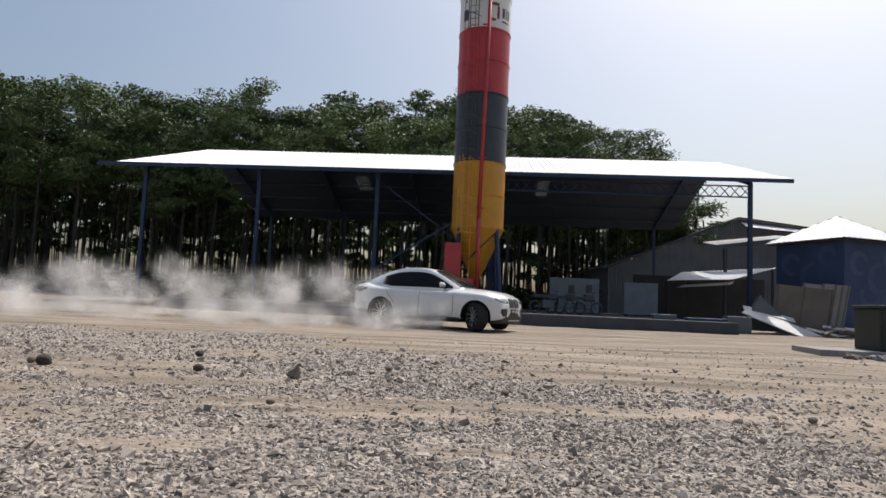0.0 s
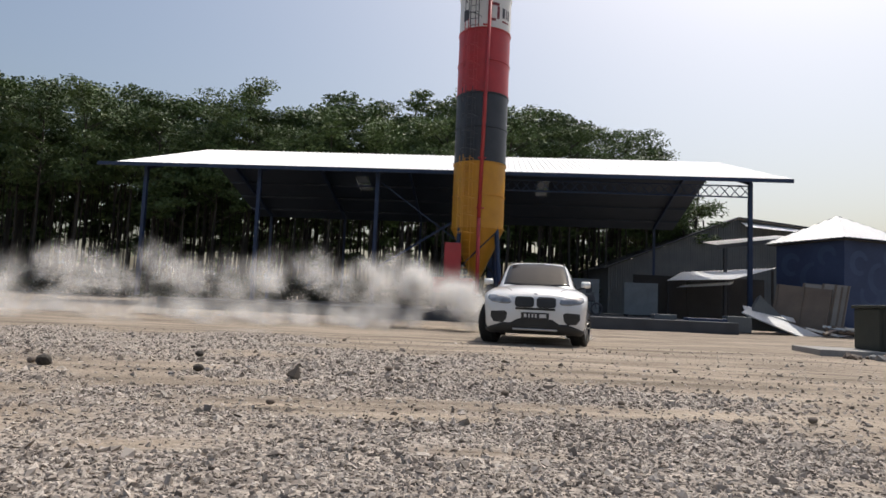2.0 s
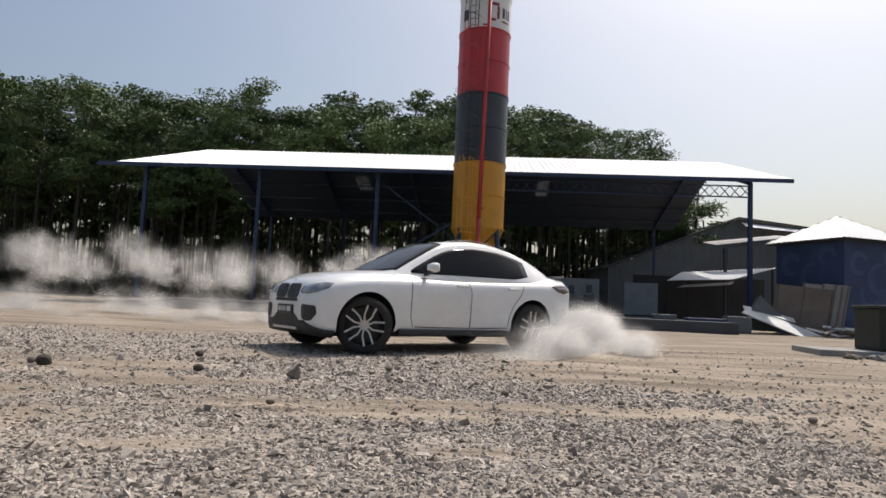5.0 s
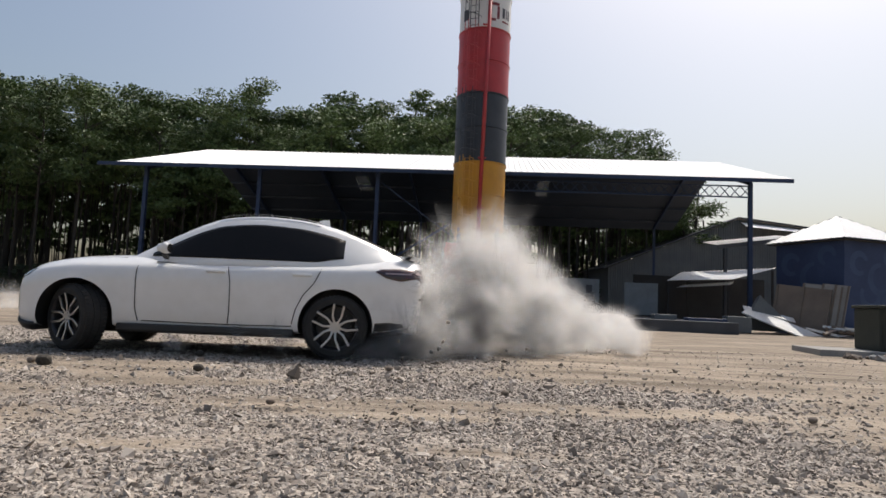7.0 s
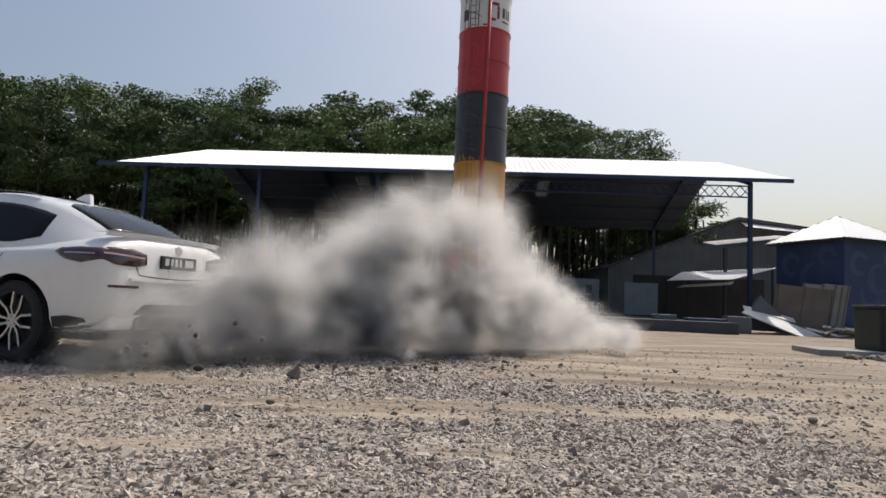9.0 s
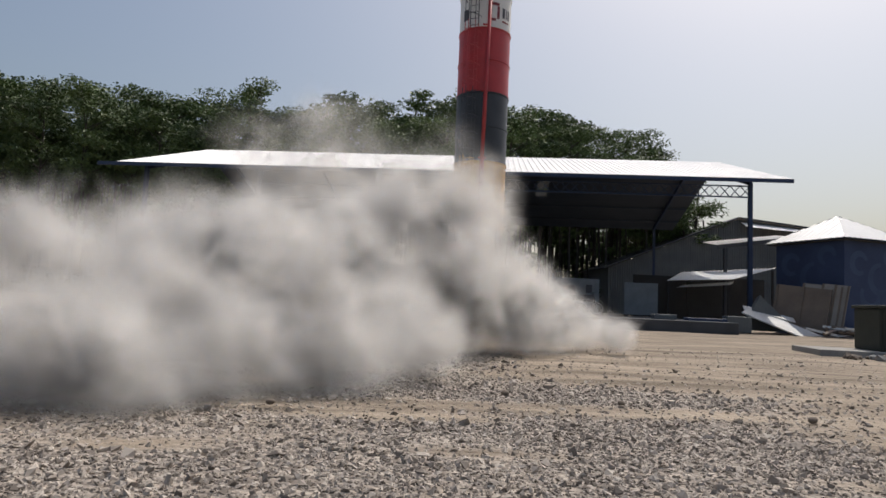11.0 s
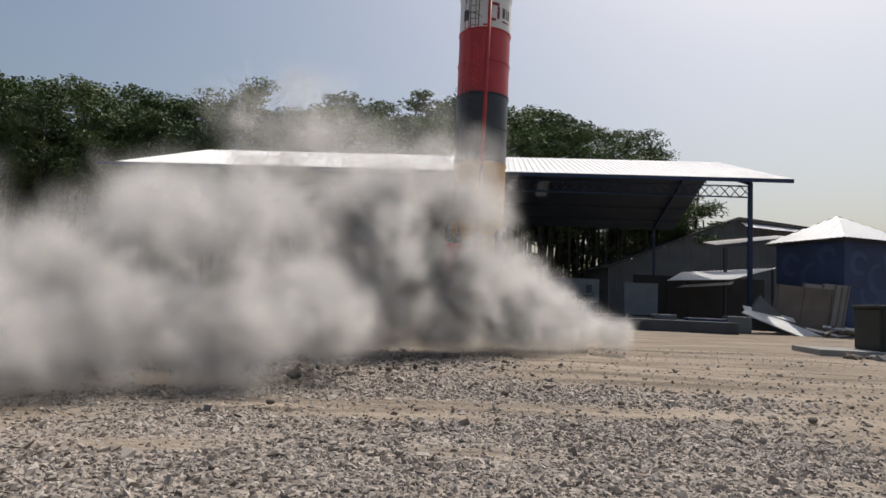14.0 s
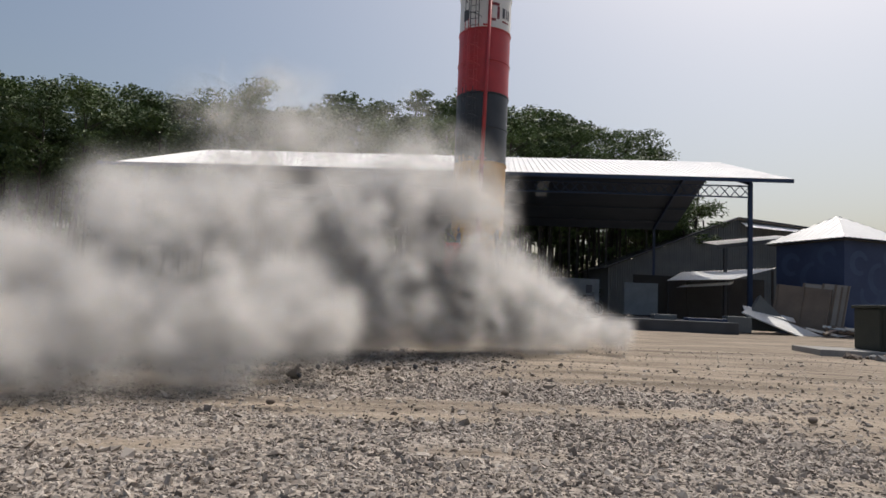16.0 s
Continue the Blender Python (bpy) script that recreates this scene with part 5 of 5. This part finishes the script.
def layout_dust():
    rng = random.Random(21)
    # the long trail that hangs in the yard when the car comes in
    for k in range(48):
        x = -14.8 + 13.4 * (k + rng.random()) / 48
        low = k % 2
        swell(rng, x, rng.uniform(17.2, 19.6), (0.1 if low else rng.uniform(0.5, 1.15)), rng.uniform(0.8, 1.15), -9, (-0.28, 0, 0.02 if low else 0.12), k % 3 > 0, sink=4.2 + 0.04 * (48 - k))
    # it wraps the rear wheels as the car slides in
    for k in range(9):
        swell(rng, -2.2 + 0.27 * k, 17.1 + rng.uniform(-0.2, 0.3), rng.uniform(0.05, 0.3), rng.uniform(0.5, 0.75), -9, (-0.3, 0, 0.03), True, sink=1.5 + 0.1 * k)
    # a low veil of it over the earth
    for k in range(16):
        swell(rng, -12.0 + 11.0 * (k + rng.random()) / 16, rng.uniform(13.6, 16.8), rng.uniform(-0.1, 0.1), rng.uniform(0.6, 0.85), -9, (-0.2, 0, 0.0), True, sink=4.0 + 0.05 * k)
    # thrown up behind it as it swings round
    for k in range(24):
        t = 1.8 * k / 24
        x, y = -1.9 + 3.7 * (t / 1.8) ** 0.9, 18.6 - 2.0 * t / 1.8
        swell(rng, x + rng.uniform(-0.4, 0.2), y + rng.uniform(-0.2, 0.6), rng.uniform(0.1, 1.5) * (1 - 0.35 * t / 1.8), rng.uniform(0.65, 1.05), t - 0.9, (-0.26, 0, 0.12), k % 4 == 0, 0.4, sink=4.5 + 0.08 * k)
    for k in range(16):
        t = 1.4 + 2.8 * k / 16
        a = radians(float(np.interp(t, [1.5, 2.5, 4.2], [-87, -107, -133])))
        cx, cy = float(np.interp(t, [1.5, 2.5, 3.5, 4.2], [2.2, 1.79, 1.17, 0.56])), float(np.interp(t, [1.5, 2.5, 3.5, 4.2], [14.66, 12.75, 11.56, 10.7]))
        rx, ry = cx - 1.7 * math.cos(a) - 0.9 * math.sin(a), cy - 1.7 * math.sin(a) + 0.9 * math.cos(a)
        swell(rng, rx + 0.25, ry, rng.uniform(0.05, 0.35), rng.uniform(0.38, 0.62), t - 0.5, (0.12, 0, 0.02), k % 4 == 0, 0.4, sink=7.5)
    # the great cloud where the rear wheels dig in; its sloping end stays where it rose
    for k in range(76):
        x = 3.45 - 6.8 * (k + rng.random()) / 76
        top = float(np.interp(x, [-3.4, -2, -0.8, 0.2, 0.9, 1.6, 2.3, 2.9, 3.4], [1.0, 1.15, 1.4, 1.8, 1.7, 1.2, 0.65, 0.3, 0.1]))
        z = top * (k % 4 + rng.uniform(0.3, 1.0)) / 4
        size = 0.40 + 0.48 * min(1, max(0.0, (3.6 - x) / 2.6)) * rng.uniform(0.7, 1.2)
        start = float(np.interp(x, [-3.4, -2.2, -1.2, -0.4, 0.6, 3.1], [8.5, 7.9, 7.0, 6.3, 5.0, 4.2])) - 0.7
        y = min(10.1, 8.5 + 0.7 * x) + rng.uniform(-0.25, 1.2)
        swell(rng, x, y, max(0.1, z), size, start, (-0.04, 0, 0.02 if x > 1.2 or k % 4 < 2 else 0.10), False, 0.75, 0.5)
    # its thick foot, on the side of the yard that the wind blows to
    for k in range(30):
        x = 2.0 - 4.4 * (k + rng.random()) / 30
        start = float(np.interp(x, [-2.4, -1.2, -0.4, 0.6, 2.0], [7.9, 7.0, 6.3, 5.0, 4.5])) - 0.5
        swell(rng, x, 7.9 + 0.7 * x + rng.uniform(-0.2, 0.4) + 0.25 * max(0.0, -x), (0.12, 0.45, 0.85)[k % 3] * rng.uniform(0.7, 1.1), rng.uniform(0.42, 0.66), start, (-0.03, 0, 0.02), False, 0.7, 0.4)
    # the later cloud that rolls towards the camera and away with the wind
    for k in range(78):
        x = -4.6 + 4.5 * (k + rng.random()) / 78
        front = (0, 1, 0, 2, 0, 1)[k % 6]
        y = (4.12, 5.2, 6.4)[front] + rng.uniform(-0.3, 0.4) + 0.85 * max(0.0, x + 2.3)
        z = rng.uniform(0.2, 1.45) if front else rng.uniform(0.0, 0.4)
        start = float(np.interp(x, [-4.9, -0.4], [9.6, 9.2]))
        swell(rng, x + 0.6, y, z, rng.uniform(0.5, 0.8), start - 0.2, (-0.24, -0.02, 0.04), False, 0.7, 0.6)
    for k in range(12):
        swell(rng, rng.uniform(-1.6, 1.1), rng.uniform(8.3, 9.6), rng.uniform(0.8, 1.6), rng.uniform(0.6, 0.8), 6.8 + 0.15 * k, (-0.05, 0, 0.02), k % 3 == 0, 0.6, 0.3)
    # thin haze high over both
    for k in range(12):
        swell(rng, rng.uniform(-4.5, 1.0), rng.uniform(8.0, 10.5), rng.uniform(2.3, 3.1), rng.uniform(0.8, 1.2), 8.0 + 0.1 * k, (-0.12, 0, 0.08), True, 0.55)
    # low wisps along the car's flank
    for k in range(34):
        t = 5.0 + 4.4 * k / 34
        x = float(np.interp(t, [5, 6.3, 7.3, 9.2], [-0.6, -2.2, -3.5, -5.4])) + rng.uniform(-0.4, 1.7)
        swell(rng, x, float(np.interp(t, [5, 6.3, 9.2], [8.9, 7.5, 6.0])) + rng.uniform(-0.15, 0.1), rng.uniform(0.03, 0.35), rng.uniform(0.16, 0.32), t - 0.5, (0.25, 0, 0.03), k % 3 > 0, 0.8, sink=t + 1.2)


layout_dust()
CLODS = []


def thrown_clods():
    """Clods and stones that the rear wheels fling up; each lies in the ground before and on it after."""
    rng = random.Random(8)
    for k in range(44):
        b = bmesh.new()
        bmesh.ops.create_icosphere(b, subdivisions=1, radius=rng.uniform(0.012, 0.032))
        for v in b.verts:
            v.co *= rng.uniform(0.65, 1.3)
        ob = thing("thrown_clod", "small clod of earth flung up by the rear wheel", "stone", group="flung clods", me=mesh_of(b, M_TEXT if k % 2 else M_WOOD, "thrown_clod"))
        t = 6.2 + 3.1 * k / 44
        x = float(np.interp(t, [6.2, 7.3, 8.3, 9.3], [-0.2, -1.5, -2.7, -4.0])) + rng.uniform(-0.1, 0.8)
        y = float(np.interp(t, [6.2, 7.3, 8.3, 9.3], [7.9, 7.0, 6.4, 5.7])) + rng.uniform(-0.3, 0.4)
        high, far = rng.uniform(0.1, 0.5), rng.uniform(0.3, 1.0)
        CLODS.append((ob, [(0.0, x, y, -0.04), (t, x, y, -0.04), (t + 0.25, x + far * 0.4, y, high * 0.8), (t + 0.45, x + far * 0.7, y - 0.05, high), (t + 0.9, x + far * 1.2, y - 0.1, 0.01), (16.0, x + far * 1.2, y - 0.1, 0.01)]))


thrown_clods()


# ---- loose stone ----
def crushed_stone():
    """Angular crushed stone, thick on the near yard and thinning out to where the bare earth begins."""
    gen = np.random.default_rng(9)
    spots = []
    for y0, y1, per, size in ((1.9, 3.5, 3000, 0.0095), (3.5, 5.5, 1900, 0.0115), (5.5, 8.0, 760, 0.015), (8.0, 12.0, 330, 0.0135)):
        n = int(per * (y1 - y0) * (y0 + y1) * 0.80)
        y = gen.uniform(y0, y1, n)
        x = gen.uniform(-0.8, 0.8, n) * y
        spots.append(np.c_[x, y, size * gen.lognormal(0, 0.42, n)])
    p = np.concatenate(spots)
    keep = np.array([stone_cover(x, y) + 0.3 * g > 0.52 for (x, y), g in zip(p[:, :2], gen.normal(size=len(p)))])
    stray = gen.random(len(p)) < 0.05
    p = p[keep | stray]
    n = len(p)
    base = np.array(((1, 0, 0), (-1, 0, 0), (0, 1, 0), (0, -1, 0), (0, 0, 1), (0, 0, -1)), float)
    faces = np.array(((0, 2, 4), (2, 1, 4), (1, 3, 4), (3, 0, 4), (2, 0, 5), (1, 2, 5), (3, 1, 5), (0, 3, 5)))
    v = base[None] * gen.uniform(0.55, 1.35, (n, 6, 1)) + gen.normal(0, 0.18, (n, 6, 3))
    v[:, :, 2] *= 0.5
    q = gen.normal(size=(n, 4)) * np.array((1.0, 0.35, 0.35, 1.0))
    q /= np.linalg.norm(q, axis=1)[:, None]
    w, a, b, c = q.T
    rot = np.stack([np.stack([1 - 2 * (b * b + c * c), 2 * (a * b - c * w), 2 * (a * c + b * w)], 1),
                    np.stack([2 * (a * b + c * w), 1 - 2 * (a * a + c * c), 2 * (b * c - a * w)], 1),
                    np.stack([2 * (a * c - b * w), 2 * (b * c + a * w), 1 - 2 * (a * a + b * b)], 1)], 1)
    v = np.einsum("nij,nkj->nki", rot, v) * p[:, 2][:, None, None]
    z = np.array([rise(x, y) for x, y in p[:, :2]])
    v += np.c_[p[:, :2], z + p[:, 2] * 0.12][:, None, :]
    f = faces[None] + 6 * np.arange(n)[:, None, None]
    me = bpy.data.meshes.new("crushed_stone")
    me.from_pydata(v.reshape(-1, 3).tolist(), [], f.reshape(-1, 3).tolist())
    me.materials.append(M_GRAVEL)
    thing("crushed_stone", "loose grey crushed stone spread over the yard", "gravel", kind="stuff", me=me)


crushed_stone()


def loose_rocks():
    rng = random.Random(14)
    for x, y, r in ((-3.64, 5.96, 0.075), (-3.8, 6.05, 0.045), (-2.2, 5.95, 0.05), (2.62, 4.5, 0.034), (-1.1, 4.3, 0.03), (-2.7, 7.3, 0.05), (0.55, 5.2, 0.035), (1.4, 4.9, 0.03), (-0.5, 6.6, 0.04)):
        b = bmesh.new()
        bmesh.ops.create_icosphere(b, subdivisions=2, radius=r)
        for v in b.verts:
            v.co *= 1 + 0.35 * noise.noise(v.co * (9 / (r * 12)) + Vector((x, y, 0)))
            v.co.z *= 0.7
        thing("loose_rock", "dark loose rock lying among the crushed stone", "rock", pose(x, y, r * 0.35, 0, 0, rng.uniform(0, 360)), "loose rocks", me=mesh_of(b, M_BARK if r > 0.046 else M_WOOD, "loose_rock"))


loose_rocks()


CAR_ROWS = [(0.0, 0.02, 18.45, -26.0), (0.5, 1.33, 17.95, -42.6), (1.0, 2.04, 16.65, -63.0), (1.5, 2.24, 14.95, -86.5), (2.0, 2.06, 13.77, -99.0), (2.5, 1.82, 13.03, -107.0),
            (3.0, 1.54, 12.42, -113.9), (3.5, 1.19, 11.79, -121.5), (4.2, 0.57, 10.91, -132.8), (6.3, -1.89, 8.77, -163.9), (6.8, -2.49, 8.39, -173.2), (7.3, -3.08, 8.08, -181.3),
            (7.8, -3.69, 7.80, -187.9), (8.3, -4.27, 7.59, -193.0), (8.8, -4.81, 7.39, -197.1), (9.2, -5.26, 7.26, -200.3), (11.3, -8.3, 7.0, -212.0), (16.0, -14.0, 8.5, -230.0)]


def steer_at(t):
    return float(np.interp(t, [0, 0.5, 1.0, 2.0, 3.0, 3.5, 4.2, 6.3, 8.0, 9.5, 16.0], [-34, -34, -26, -14, -10, -12, -22, -34, -30, -10, -5]))


def wheel_rows(x, s):
    """Steering of the front pair, and the spin of each wheel with the ground that it covers."""
    rows, turn = [], 0.0
    for k in range(129):
        t = k / 8
        rows.append((t, pose(x, s * HUB_Y, HUB_Z, 0, 0, (steer_at(t) if x > 0 else 0) + (0 if s == 1 else 180)) @ Matrix.Rotation(turn * s, 4, "Y")))
        turn += (0.36 if x > 0 else 0.62) if t < 9.5 else 0.5
    return rows


def motions():
    walk(car, [(t, pose(x, y, 0, 0, 0, a)) for t, x, y, a in CAR_ROWS])
    for w, x, s in WHEELS:
        walk(w, wheel_rows(x, s))
    for ob, rows in CLODS:
        walk(ob, [(t, pose(x, y, z, 70 * k, 50 * k, 0)) for k, (t, x, y, z) in enumerate(rows)])
    for ob, rows, turn in DUST:
        walk(ob, [(t, pose(x, y, z, 0, 0, turn + 4 * t)) for t, x, y, z in rows])


motions()
